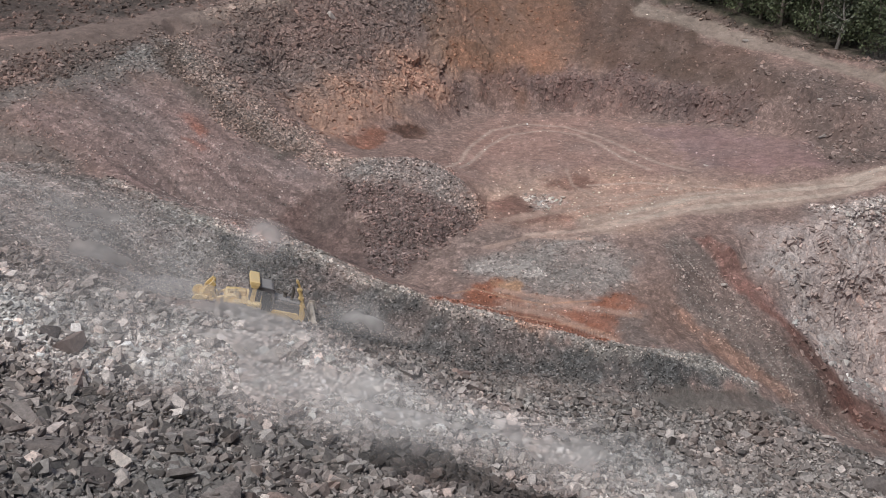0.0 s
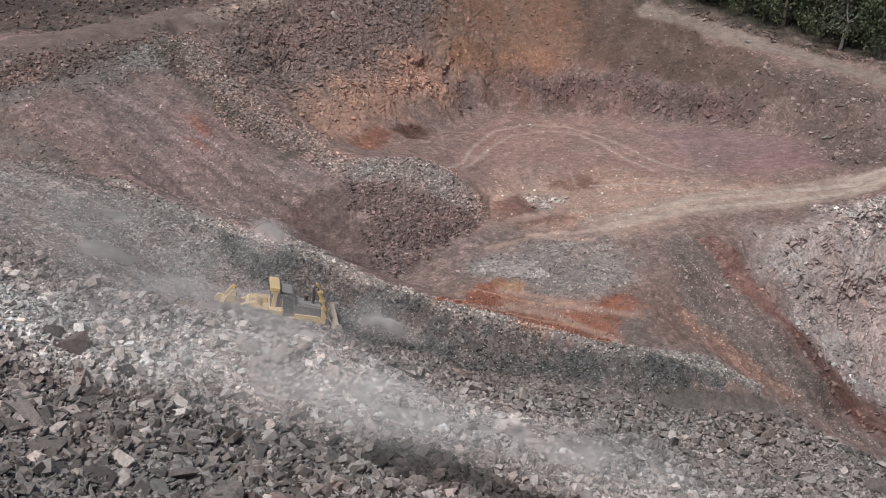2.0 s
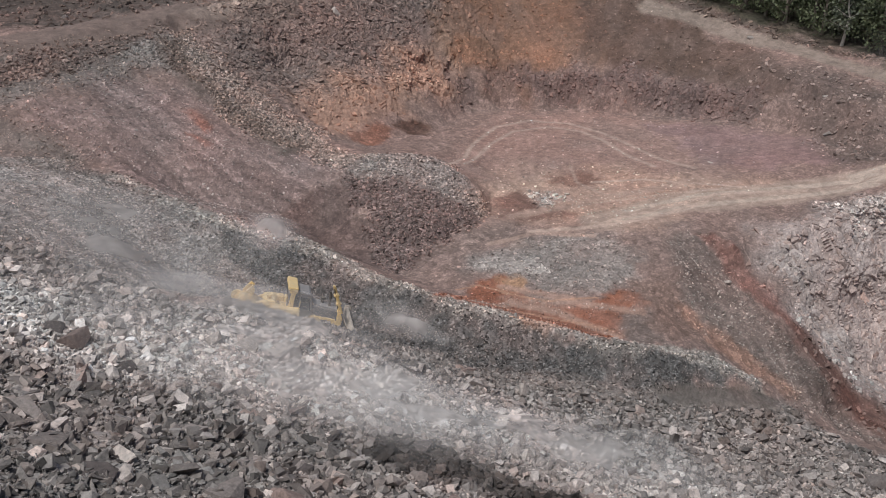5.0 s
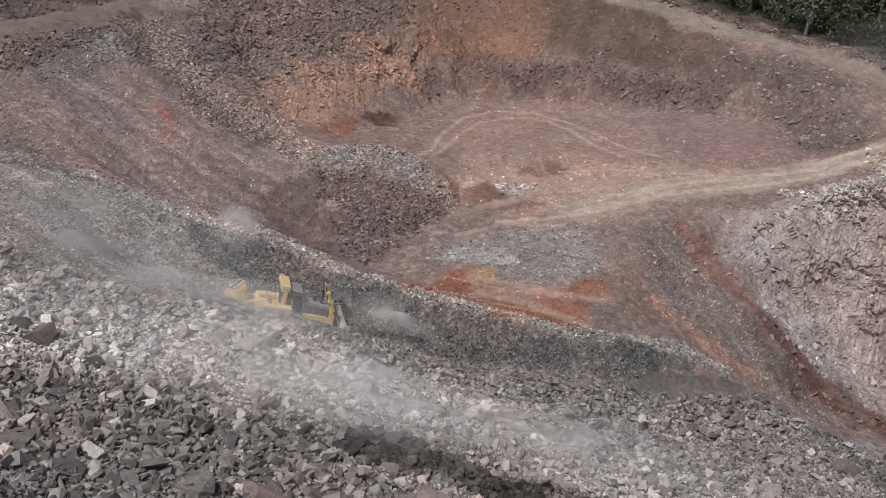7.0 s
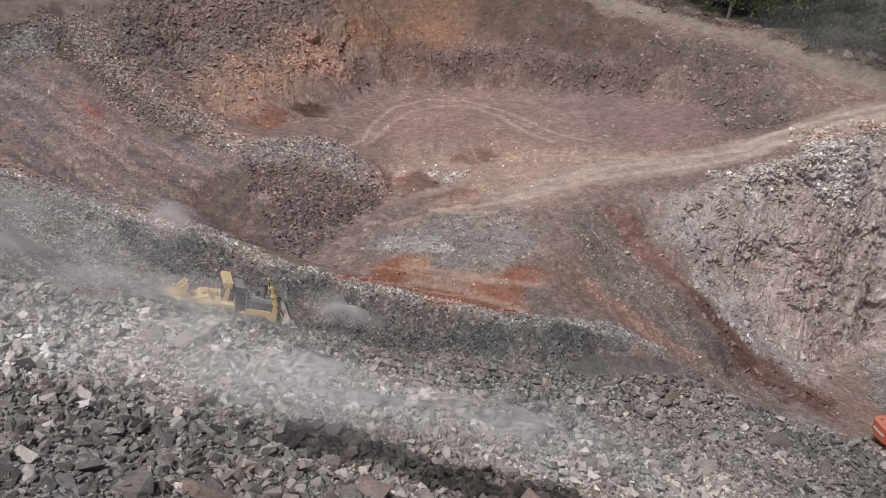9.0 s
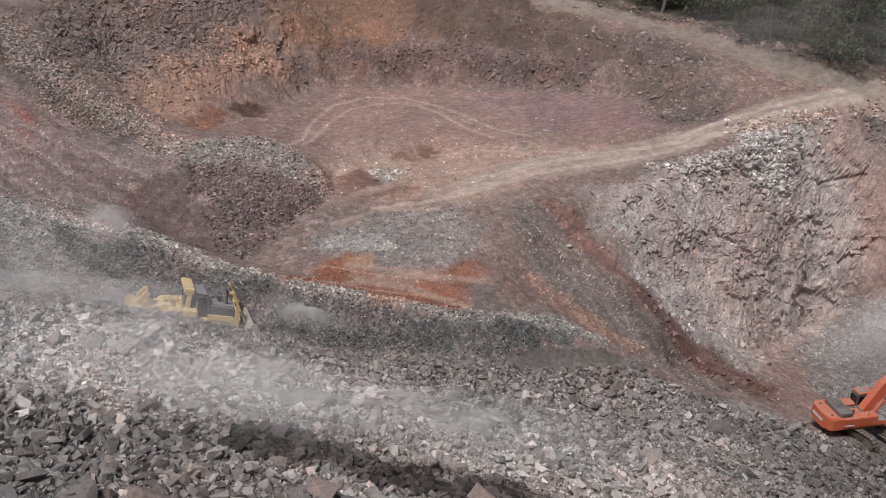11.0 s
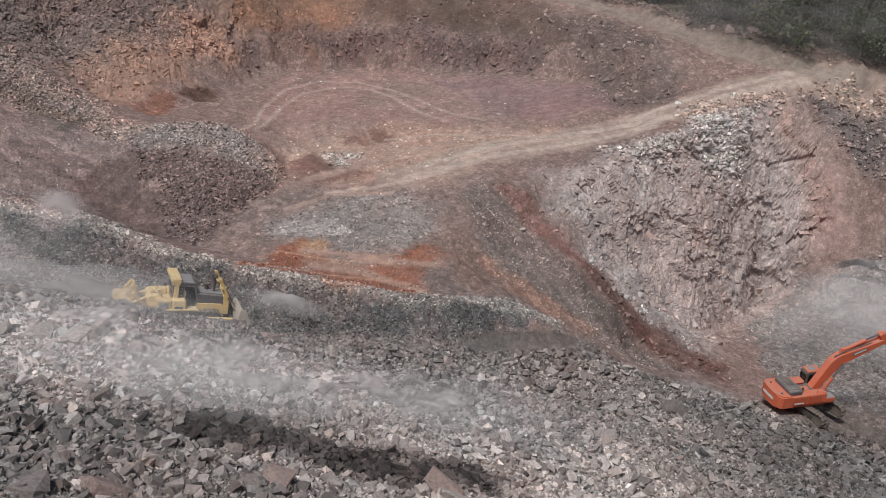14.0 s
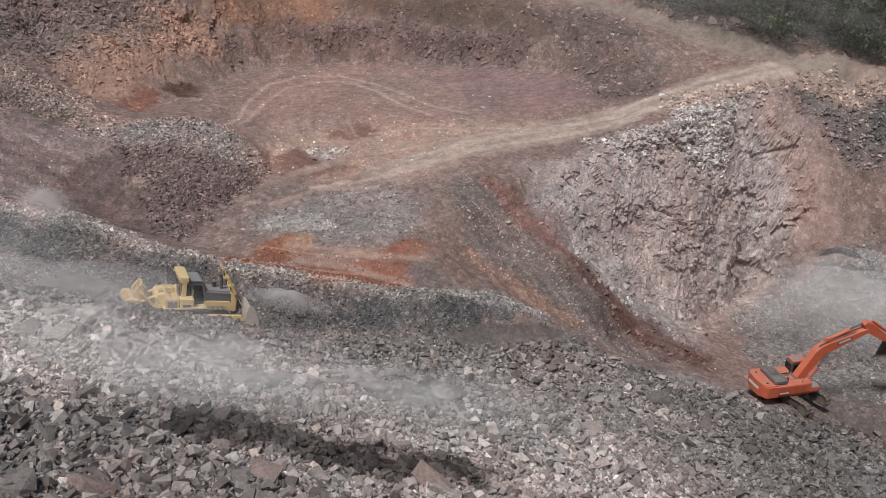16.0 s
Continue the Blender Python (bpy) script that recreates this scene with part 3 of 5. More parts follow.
def track_mask(x, y, line, half):
    p = np.array(line)
    best = np.full(x.shape, 1e9)
    for (ax, ay), (bx, by) in zip(p[:-1], p[1:]):
        dx, dy = bx - ax, by - ay
        t = np.clip(((x - ax) * dx + (y - ay) * dy) / (dx * dx + dy * dy + 1e-9), 0, 1)
        best = np.minimum(best, (x - ax - t * dx) ** 2 + (y - ay - t * dy) ** 2)
    d = half - np.sqrt(best) + half * 0.25 * grain(x, y, half * 2.5, 8) + half * 0.2 * grain(x, y, half * 0.8, 9)
    s = np.clip(d / min(half * 0.5, 0.4) * 0.5 + 0.5, 0, 1)
    return s * s * (3 - 2 * s)


ZONE = {name: (colour, soft, poly) for name, colour, soft, poly in ZONES}


def inside(name, x, y):
    return zone_mask(x, y, ZONE[name][2], ZONE[name][1])


def surface_xyz(x, y):
    """The ground with its broken relief: loose rock heaps up, rock faces break along their own plane."""
    b = base_height(x, y)
    gx = (base_height(x + 0.7, y) - base_height(x - 0.7, y)) / 1.4
    gy = (base_height(x, y + 0.7) - base_height(x, y - 0.7)) / 1.4
    grade = np.hypot(gx, gy)
    steep = np.clip((grade - 0.5) / 0.9, 0, 1)
    flat = np.zeros(x.shape)
    for name, colour, half, line in TRACKS:
        flat = np.maximum(flat, track_mask(x, y, line, half + 0.4))
    rough = np.maximum.reduce([inside(n, x, y) * k for n, k in (("rubble", 1.0), ("dark_pile", 0.8), ("stony_wall", 0.9), ("dark_gravel_shoulder", 0.4), ("cliff", 0.5), ("outcrop", 0.7))])
    calm = 1 - 0.9 * flat
    z = b + calm * (0.22 * grain(x, y, 7.0, 1) + 0.12 * grain(x, y, 2.7, 2) + 0.05 * grain(x, y, 1.1, 3))
    z += calm * (0.04 + 0.16 * rough) * blocks(x, y, 1.5, 10) + calm * (0.035 + 0.1 * rough) * blocks(x, y, 0.7, 20)
    # along the face: s runs across the slope, the height runs up it
    s = x + 0.45 * y + 1.1 * grain(x, b, 2.9, 31) + 0.4 * grain(x, b, 1.1, 33)
    up = b + 1.0 * grain(s, b, 2.6, 32)
    u, v = 0.9 * s + 0.42 * up, 0.9 * up - 0.42 * s
    jag = 0.75 * blocks(0.8 * u, 0.75 * v, 2.6, 40) + 0.4 * blocks(u, v, 1.3, 50) + 0.24 * blocks(u, v, 0.62, 60) + 0.9 * grain(s, up, 4.0, 61)
    craggy = np.maximum.reduce([0.55 * inside("cliff", x, y), 0.3 * inside("stony_wall", x, y), 0.2 * inside("outcrop", x, y), 0.8 * inside("tan_wall", x, y), 0.4 * inside("brown_wall", x, y), np.full(x.shape, 0.05)])
    d = steep * calm * craggy * jag
    n = np.sqrt(1 + grade * grade)
    return x - d * gx / n, y - d * gy / n, z + d / n


def surface(x, y):
    return surface_xyz(x, y)[2]


def soil(x, y):
    """The colour of the ground: soil and rock by zone, some shade and haze included, roads and ruts on top."""
    c = np.empty(x.shape + (3,))
    c[:] = (0.275, 0.197, 0.175)
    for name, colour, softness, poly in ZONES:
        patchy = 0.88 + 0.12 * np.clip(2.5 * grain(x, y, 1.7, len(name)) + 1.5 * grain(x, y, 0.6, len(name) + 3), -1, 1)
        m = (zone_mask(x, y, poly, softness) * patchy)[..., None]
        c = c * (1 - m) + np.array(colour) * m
    # rills that run down the loose slopes
    for name, dx, dy in (("pink_slope", 0.9, -0.45), ("talus", 0.55, -0.83), ("dozed_gravel", 0.85, -0.5)):
        across, along = x * dy - y * dx, x * dx + y * dy
        rill = grain(across, along / 9.0, 0.9, 73) * 0.6 + grain(across, along / 7.0, 0.35, 74) * 0.5
        c = c * (1 + 0.34 * (inside(name, x, y) * rill)[..., None])
    warm = np.clip(grain(x, y, 9.0, 71) * 0.6 + grain(x, y, 3.0, 72) * 0.5, -1, 1)[..., None]
    c = c * (1 + warm * np.array((0.13, 0.05, 0.03)))
    for name, colour, half, line in TRACKS:
        m = track_mask(x, y, line, half)[..., None] * 0.8
        c = c * (1 - m) + np.array(colour) * m
    return np.clip(c, 0.02, 0.7)


def stoniness(x, y):
    """How full of stones the ground is: 0 on roads and clay, 1 on gravel."""
    s = np.full(x.shape, 0.55)
    for name, v in (("rubble", 1.0), ("dozed_gravel", 1.0), ("berm", 1.0), ("pink_slope", 0.5), ("dark_pile", 1.0), ("stony_wall", 0.9), ("tan_wall", 0.25), ("brown_wall", 0.3), ("brown_slope", 0.3), ("far_floor", 0.3), ("tan_floor", 0.35), ("purple_clay", 0.25), ("crossing", 0.15), ("orange_clay", 0.2), ("cliff", 0.4), ("slumped_bank", 0.25), ("pit_gravel", 0.9), ("lane", 0.3), ("dark_red_foot", 0.4)):
        m = inside(name, x, y)
        s = s * (1 - m) + v * m
    for name, colour, half, line in TRACKS:
        s *= 1 - 0.85 * track_mask(x, y, line, half)
    return s


def hue_attribute(me, colours, stony=None):
    a = me.attributes.new("soil", "FLOAT_COLOR", "POINT")
    a.data.foreach_set("color", np.concatenate([colours, np.ones((len(colours), 1)) if stony is None else stony.reshape(-1, 1)], 1).astype(np.float32).ravel())


# ---- materials ----
def material(name, rough=0.9, metal=0.0):
    m = bpy.data.materials.new(name)
    m.use_nodes = True
    b = m.node_tree.nodes["Principled BSDF"]
    b.inputs["Roughness"].default_value, b.inputs["Metallic"].default_value = rough, metal
    return m, m.node_tree.nodes, m.node_tree.links, b


def node(nodes, kind, **inputs):
    n = nodes.new(kind)
    for k, v in inputs.items():
        n.inputs[k.replace("_", " ")].default_value = v
    return n


def mixed(nodes, links, blend, fac, a, b):
    n = nodes.new("ShaderNodeMix")
    n.data_type, n.blend_type = "RGBA", blend
    for socket, v in ((n.inputs[0], fac), (n.inputs[6], a), (n.inputs[7], b)):
        if isinstance(v, bpy.types.NodeSocket):
            links.new(v, socket)
        else:
            socket.default_value = v
    return n.outputs[2]


def ramp(nodes, links, source, stops):
    n = nodes.new("ShaderNodeValToRGB")
    links.new(source, n.inputs[0])
    e = n.color_ramp.elements
    e[0].position, e[0].color = stops[0][0], (*[stops[0][1]] * 3, 1)
    e[1].position, e[1].color = stops[1][0], (*[stops[1][1]] * 3, 1)
    for p, v in stops[2:]:
        e.new(p).color = (v, v, v, 1)
    return n.outputs[0]


def ground_material():
    m, n, l, b = material("quarry_ground", 0.95)
    at = n.new("ShaderNodeAttribute")
    at.attribute_name = "soil"
    geo = n.new("ShaderNodeNewGeometry")
    pos = geo.outputs["Position"]
    stones = node(n, "ShaderNodeTexVoronoi", Scale=2.3, Randomness=1.0)
    chips = node(n, "ShaderNodeTexVoronoi", Scale=6.0, Randomness=1.0)
    dirt = node(n, "ShaderNodeTexNoise", Scale=0.35, Detail=8.0, Roughness=0.7)
    fine = node(n, "ShaderNodeTexNoise", Scale=9.0, Detail=6.0, Roughness=0.75)
    clods = node(n, "ShaderNodeTexNoise", Scale=1.3, Detail=7.0, Roughness=0.68, Distortion=0.6)
    for t in (stones, chips, dirt, fine, clods):
        l.new(pos, t.inputs["Vector"])
    g1 = n.new("ShaderNodeRGBToBW")
    l.new(stones.outputs["Color"], g1.inputs[0])
    g2 = n.new("ShaderNodeRGBToBW")
    l.new(chips.outputs["Color"], g2.inputs[0])
    c = mixed(n, l, "MULTIPLY", at.outputs["Alpha"], at.outputs["Color"], ramp(n, l, g1.outputs[0], ((0.2, 0.72), (0.7, 1.12), (0.82, 1.5))))
    c = mixed(n, l, "MULTIPLY", at.outputs["Alpha"], c, ramp(n, l, g2.outputs[0], ((0.2, 0.72), (0.7, 1.1), (0.85, 1.7))))
    c = mixed(n, l, "MULTIPLY", 0.9, c, ramp(n, l, dirt.outputs[0], ((0.3, 0.8), (0.7, 1.2))))
    c = mixed(n, l, "MULTIPLY", 0.8, c, ramp(n, l, fine.outputs[0], ((0.3, 0.65), (0.7, 1.35))))
    c = mixed(n, l, "MULTIPLY", 0.8, c, ramp(n, l, clods.outputs[0], ((0.34, 0.68), (0.66, 1.32))))
    l.new(c, b.inputs["Base Color"])
    add = n.new("ShaderNodeMath")
    add.operation = "ADD"
    l.new(clods.outputs[0], add.inputs[0])
    l.new(fine.outputs[0], add.inputs[1])
    bump = node(n, "ShaderNodeBump", Strength=0.6, Distance=0.12)
    l.new(add.outputs[0], bump.inputs["Height"])
    l.new(bump.outputs[0], b.inputs["Normal"])
    return m


def rock_material(name, lowest, most):
    m, n, l, b = material(name, 0.88)
    at = n.new("ShaderNodeAttribute")
    at.attribute_name = "soil"
    geo = n.new("ShaderNodeNewGeometry")
    fine = node(n, "ShaderNodeTexNoise", Scale=6.0, Detail=9.0, Roughness=0.78)
    veins = node(n, "ShaderNodeTexNoise", Scale=1.3, Detail=5.0, Roughness=0.6, Distortion=1.2)
    for t in (fine, veins):
        l.new(geo.outputs["Position"], t.inputs["Vector"])
    c = mixed(n, l, "MULTIPLY", 1.0, at.outputs["Color"], ramp(n, l, geo.outputs["Random Per Island"], ((0.0, lowest), (0.85, 1.0 + 0.4 * (most - 1.0)), (1.0, most))))
    c = mixed(n, l, "MULTIPLY", 0.8, c, ramp(n, l, fine.outputs[0], ((0.3, 0.55), (0.7, 1.4))))
    c = mixed(n, l, "MULTIPLY", 0.7, c, ramp(n, l, veins.outputs[0], ((0.35, 0.75), (0.65, 1.2))))
    l.new(c, b.inputs["Base Color"])
    bump = node(n, "ShaderNodeBump", Strength=0.8, Distance=0.12)
    l.new(fine.outputs[0], bump.inputs["Height"])
    l.new(bump.outputs[0], b.inputs["Normal"])
    return m


GROUND, ROCK, FACE_ROCK = ground_material(), rock_material("broken_rock", 0.5, 1.7), rock_material("standing_rock", 0.85, 1.2)


# ---- ground sheet ----
def sheet(name, co, faces):
    me = bpy.data.meshes.new(name)
    me.vertices.add(len(co))
    me.vertices.foreach_set("co", co.astype(np.float32).ravel())
    me.loops.add(faces.size)
    me.loops.foreach_set("vertex_index", faces.astype(np.int32).ravel())
    me.polygons.add(len(faces))
    me.polygons.foreach_set("loop_start", np.arange(len(faces), dtype=np.int32) * faces.shape[1])
    me.update(calc_edges=True)
    me.shade_flat()
    return me


def build_ground():
    """One sheet to the horizon, finest where the quarry lies."""
    cols = np.concatenate([(-60, -20, -8, -4, -2.2, -1.4, -1.0, -0.8, -0.65, -0.55), np.linspace(-0.48, 0.78, 720), (0.85, 0.95, 1.1, 1.4, 2.0, 3.5, 8, 20, 60)])
    rows = np.concatenate([(-2500, -900, -300, -100, -40, -20, -10, -4, 0, 4, 8, 12, 16, 20, 23), np.geomspace(26.0, 78.0, 400), np.geomspace(78.2, 97.0, 210), np.geomspace(97.25, 142.0, 200), (144, 147, 151, 156, 163, 172, 185, 200, 220, 240, 258, 320, 500, 900, 1800, 3500)])
    y = np.repeat(rows[:, None], len(cols), 1)
    x = cols[None, :] * np.clip(y, 26.0, 60000.0)
    px, py, pz = surface_xyz(x, y)
    k = np.arange(x.size).reshape(x.shape)
    faces = np.stack([k[:-1, :-1], k[:-1, 1:], k[1:, 1:], k[1:, :-1]], -1).reshape(-1, 4)
    me = sheet("ground", np.stack([px, py, pz], -1).reshape(-1, 3), faces)
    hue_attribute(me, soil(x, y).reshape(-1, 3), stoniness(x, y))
    me.materials.append(GROUND)
    return tagged(new("ground", me), "reddish and grey quarry ground of broken stone with pale haul roads", "ground", kind="structure")


ground = build_ground()


# ---- broken rock ----
def rock_shape(seed, flat=0.66, extra=2):
    """One angular block about 1 m across: a hull round a few scattered points."""
    rng = random.Random(seed)
    bm = bmesh.new()
    flat *= rng.uniform(0.55, 1.0)
    keen = rng.uniform(0.12, 0.34)
    for sx in (-1, 1):
        for sy in (-1, 1):
            for sz in (-1, 1):
                if rng.random() < 0.9:
                    bm.verts.new((sx * rng.uniform(keen, 0.64), sy * rng.uniform(keen * 0.8, 0.5), sz * rng.uniform(keen * 0.8, 0.5) * flat))
    for _ in range(extra):
        bm.verts.new((rng.uniform(-0.65, 0.65), rng.uniform(-0.5, 0.5), rng.uniform(-0.55, 0.55) * flat))
    hull = bmesh.ops.convex_hull(bm, input=bm.verts)
    bmesh.ops.delete(bm, geom=[g for g in hull["geom_interior"] if isinstance(g, bmesh.types.BMVert)], context="VERTS")
    bmesh.ops.triangulate(bm, faces=bm.faces)
    return bm


def shape_arrays(count=20, extra=2):
    shapes = []
    for i in range(count):
        bm = rock_shape(100 + i, extra=extra)
        bm.verts.index_update()
        shapes.append((np.array([v.co[:] for v in bm.verts]), np.array([[v.index for v in f.verts] for f in bm.faces])))
        bm.free()
    return shapes


SHAPES, CHIPS = shape_arrays(), shape_arrays(14, 0)
RNG = np.random.default_rng(4)


def small_turns(n, most=0.3):
    """Small random leans for rock that sits fast in a face."""
    v = RNG.normal(0, most, (n, 3))
    r = np.repeat(np.eye(3)[None], n, 0)
    for axis in range(3):
        i, j = (axis + 1) % 3, (axis + 2) % 3
        m = np.repeat(np.eye(3)[None], n, 0)
        m[:, i, i] = m[:, j, j] = np.cos(v[:, axis])
        m[:, i, j], m[:, j, i] = -np.sin(v[:, axis]), np.sin(v[:, axis])
        r = r @ m
    return r


def turns(n, tilt=0.6):
    """Random turns, mostly about the upright."""
    a, b, c = RNG.uniform(0, 6.28, n), RNG.normal(0, tilt, n), RNG.normal(0, tilt, n)
    ca, sa, cb, sb, cc, sc = np.cos(a), np.sin(a), np.cos(b), np.sin(b), np.cos(c), np.sin(c)
    z, o = np.zeros(n), np.ones(n)
    ra = np.stack([ca, -sa, z, sa, ca, z, z, z, o], -1).reshape(n, 3, 3)
    rb = np.stack([o, z, z, z, cb, -sb, z, sb, cb], -1).reshape(n, 3, 3)
    rc = np.stack([cc, z, sc, z, o, z, -sc, z, cc], -1).reshape(n, 3, 3)
    return ra @ rb @ rc


def scatter(name, zone, count, lo, hi, label, tint=(1.0, 1.0, 1.0), power=2.2, sink=0.25, keep=1.0, spread=0.16, stretch=1.0, even=False, bedded=0.0, skew=0.0):
    """Loose stones strewn over a zone, joined into one object."""
    p = np.array(ZONE[zone][2])
    x, y = RNG.uniform(p[:, 0].min() - 2, p[:, 0].max() + 2, count * 9), RNG.uniform(p[:, 1].min() - 2, p[:, 1].max() + 2, count * 9)
    ok = inside(zone, x, y) * keep > RNG.uniform(0.1, 1, len(x))
    ok &= inside("lane", x, y) < 0.5
    if not even:
        ok &= grain(x, y, 4.0, 77) + 0.6 * grain(x, y, 1.3, 78) > RNG.uniform(-1.8, 0.3, len(x))
    x, y = x[ok][:count], y[ok][:count]
    n = len(x)
    size = lo + (hi - lo) * RNG.uniform(0, 1, n) ** (power * 2)
    c = soil(x, y)
    x, y, z = surface_xyz(x, y)
    if bedded:
        gx, gy = base_height(x + 0.7, y) - base_height(x - 0.7, y), base_height(x, y + 0.7) - base_height(x, y - 0.7)
        up = np.stack([-gx, -gy, np.full(n, 1.4)], -1)
        up /= np.linalg.norm(up, axis=1)[:, None]
        along = np.stack([np.full(n, math.sin(radians(skew))), np.zeros(n), np.full(n, -math.cos(radians(skew)))], -1) + RNG.normal(0, 0.3, (n, 3))
        along -= up * (along * up).sum(1)[:, None]
        along /= np.linalg.norm(along, axis=1)[:, None]
        x, y, z = x - up[:, 0] * size * bedded, y - up[:, 1] * size * bedded, z - up[:, 2] * size * bedded
    else:
        z += size * (0.28 - sink)
    c = c * np.array(tint) * RNG.normal(1.08, spread, (n, 1)) * (1 + np.abs(RNG.normal(0, 0.05, (n, 1))) * np.array((1.0, 0.05, -0.35)))
    rot = np.stack([along, np.cross(up, along), up], -1) @ small_turns(n) if bedded else turns(n)
    shapes = SHAPES if hi > 0.36 else CHIPS
    kind = RNG.integers(0, len(shapes), n)
    vs, fs, cs, start = [], [], [], 0
    for i, (v, f) in enumerate(shapes):
        v = v * np.array((stretch, 1.0, 1.0 / stretch))
        k = np.where(kind == i)[0]
        w = np.einsum("nij,vj->nvi", rot[k], v) * size[k, None, None] + np.stack([x[k], y[k], z[k]], -1)[:, None]
        vs.append(w.reshape(-1, 3))
        fs.append((f[None] + (np.arange(len(k)) * len(v))[:, None, None] + start).reshape(-1, 3))
        cs.append(np.repeat(c[k], len(v), 0))
        start += len(k) * len(v)
    me = sheet(name, np.concatenate(vs), np.concatenate(fs))
    hue_attribute(me, np.clip(np.concatenate(cs), 0.02, 0.75))
    me.materials.append(FACE_ROCK if bedded else ROCK)
    return tagged(new(name, me), label, "rubble", kind="stuff")


scatter("rubble_chips", "rubble", 42000, 0.11, 0.36, "small grey broken stone between the blasted blocks", power=0.9, even=True, spread=0.24, sink=0.05)
scatter("blasted_rubble", "rubble", 9000, 0.22, 0.8, "grey angular blasted rock covering the dozed slope", (1.0, 1.0, 1.0), power=1.5, spread=0.2, sink=0.05, even=True)
scatter("dark_blocks", "dark_rubble", 2300, 0.15, 0.6, "nearly black angular blocks in a band across the slope", power=1.0, spread=0.3, sink=0.02, even=True)
scatter("near_blocks", "near_rubble", 1500, 0.2, 0.95, "dark grey angular blocks at the top of the slope", (1.25, 1.23, 1.22), power=1.5, spread=0.34, sink=0.15, even=True)
scatter("near_chips", "near_rubble", 12000, 0.1, 0.36, "grey stone chips between the near blocks", (1.15, 1.15, 1.15), power=0.9, spread=0.3, sink=0.05, even=True)
scatter("lane_stones", "lane_gravel", 5000, 0.08, 0.4, "grey gravel along the dozer lane", power=1.2)
scatter("berm_crest_stones", "berm_crest", 3200, 0.07, 0.34, "pale grey stones along the crest of the berm", (1.25, 1.25, 1.25), power=1.2, spread=0.25, even=True)
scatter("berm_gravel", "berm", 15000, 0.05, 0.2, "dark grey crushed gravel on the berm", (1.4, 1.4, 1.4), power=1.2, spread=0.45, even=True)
scatter("dozed_stones", "dozed_gravel", 13000, 0.06, 0.26, "grey dusty gravel and stones beside the berm", (1.2, 1.2, 1.2), power=1.2, spread=0.28)
scatter("pile_top_stones", "pile_top", 4500, 0.1, 0.32, "grey gravel over the top of the dumped pile", (1.25, 1.25, 1.25), power=1.1, spread=0.26, even=True)
scatter("pile_stones", "dark_pile", 3800, 0.1, 0.34, "dark reddish rock pieces on the dumped pile", (1.3, 1.26, 1.26), power=1.1, spread=0.24, even=True)
scatter("wall_slabs", "stony_wall", 10500, 0.14, 0.62, "brownish grey slabs standing out of the stony quarry wall", (1.25, 1.26, 1.26), power=0.9, spread=0.22, stretch=1.4, even=True, bedded=0.1, skew=-35)
scatter("wall_stones", "stony_wall", 3500, 0.1, 0.3, "brownish grey broken stone on the stony quarry wall", (1.5, 1.52, 1.53), power=1.0, spread=0.25)
scatter("tan_wall_blocks", "tan_wall", 500, 0.15, 0.7, "orange tan blocks breaking out of the weathered wall", (1.03, 1.0, 0.98), power=1.1, spread=0.1, stretch=1.4, bedded=0.16, skew=-30)
scatter("shoulder_stones", "dark_gravel_shoulder", 8000, 0.1, 0.36, "pale grey gravel along the ramp shoulder", (1.7, 1.68, 1.64), power=1.1, spread=0.22, even=True)
scatter("junction_stones", "tan_floor", 800, 0.06, 0.26, "whitish loose stones where the haul tracks meet", (1.4, 1.65, 1.75))
scatter("floor_stones", "far_floor", 900, 0.06, 0.26, "pale loose stones on the quarry floor", (1.6, 1.9, 2.0))
scatter("cliff_gravel_stones", "cliff_gravel", 5000, 0.1, 0.5, "pale grey gravel spilled over the cliff top", (1.22, 1.23, 1.24), power=1.1, spread=0.24)
scatter("heap_stones", "dark_heap", 1800, 0.1, 0.5, "grey stones on the dumped heap beside the road", (1.5, 1.5, 1.5), power=1.2, spread=0.25)
scatter("cliff_blocks", "cliff", 2600, 0.18, 0.85, "pinkish grey blocks of the broken cliff face", (1.02, 1.02, 1.01), power=1.0, spread=0.07, stretch=1.4, bedded=0.2, skew=-20)
scatter("cliff_stones", "cliff", 900, 0.1, 0.45, "pinkish grey rock fragments on the cliff", (1.12, 1.12, 1.12), power=1.3)
scatter("talus_stones", "talus", 3000, 0.05, 0.22, "pale stones on the brown talus slope", (1.75, 2.0, 2.05), power=1.5)
scatter("slope_stones", "pink_slope", 4500, 0.06, 0.24, "small pale stones on the pink slope", (1.5, 1.75, 1.8))
scatter("scarp_stones", "road_scarp", 1200, 0.1, 0.5, "dark brown broken rock along the cut edge of the road", (1.35, 1.3, 1.28), power=1.0, even=True)
scatter("spill_stones", "grey_spill", 1300, 0.08, 0.34, "grey gravel spilled below the road", (1.25, 1.25, 1.25), power=1.1, even=True)
scatter("bank_rubble", "upper_bank", 1500, 0.1, 0.6, "dark brown stones on the bank above the road", (1.5, 1.45, 1.42), power=1.2)
scatter("left_stones", "left_gravel", 4500, 0.07, 0.3, "grey gravel on the ramp slope", (1.6, 1.6, 1.58), power=1.2)
scatter("pit_stones", "pit_gravel", 5000, 0.08, 0.42, "grey gravel on the lower pit floor", (1.15, 1.15, 1.15))
scatter("outcrop_stones", "outcrop", 2000, 0.14, 0.6, "dark broken rock in the outcrop band", (1.12, 1.11, 1.11), power=1.0, spread=0.14, stretch=1.2, bedded=0.12)
scatter("brown_wall_stones", "brown_wall", 1600, 0.1, 0.5, "brown broken rock on the weathered back wall", (1.25, 1.22, 1.2), power=1.2, spread=0.2, bedded=0.1)
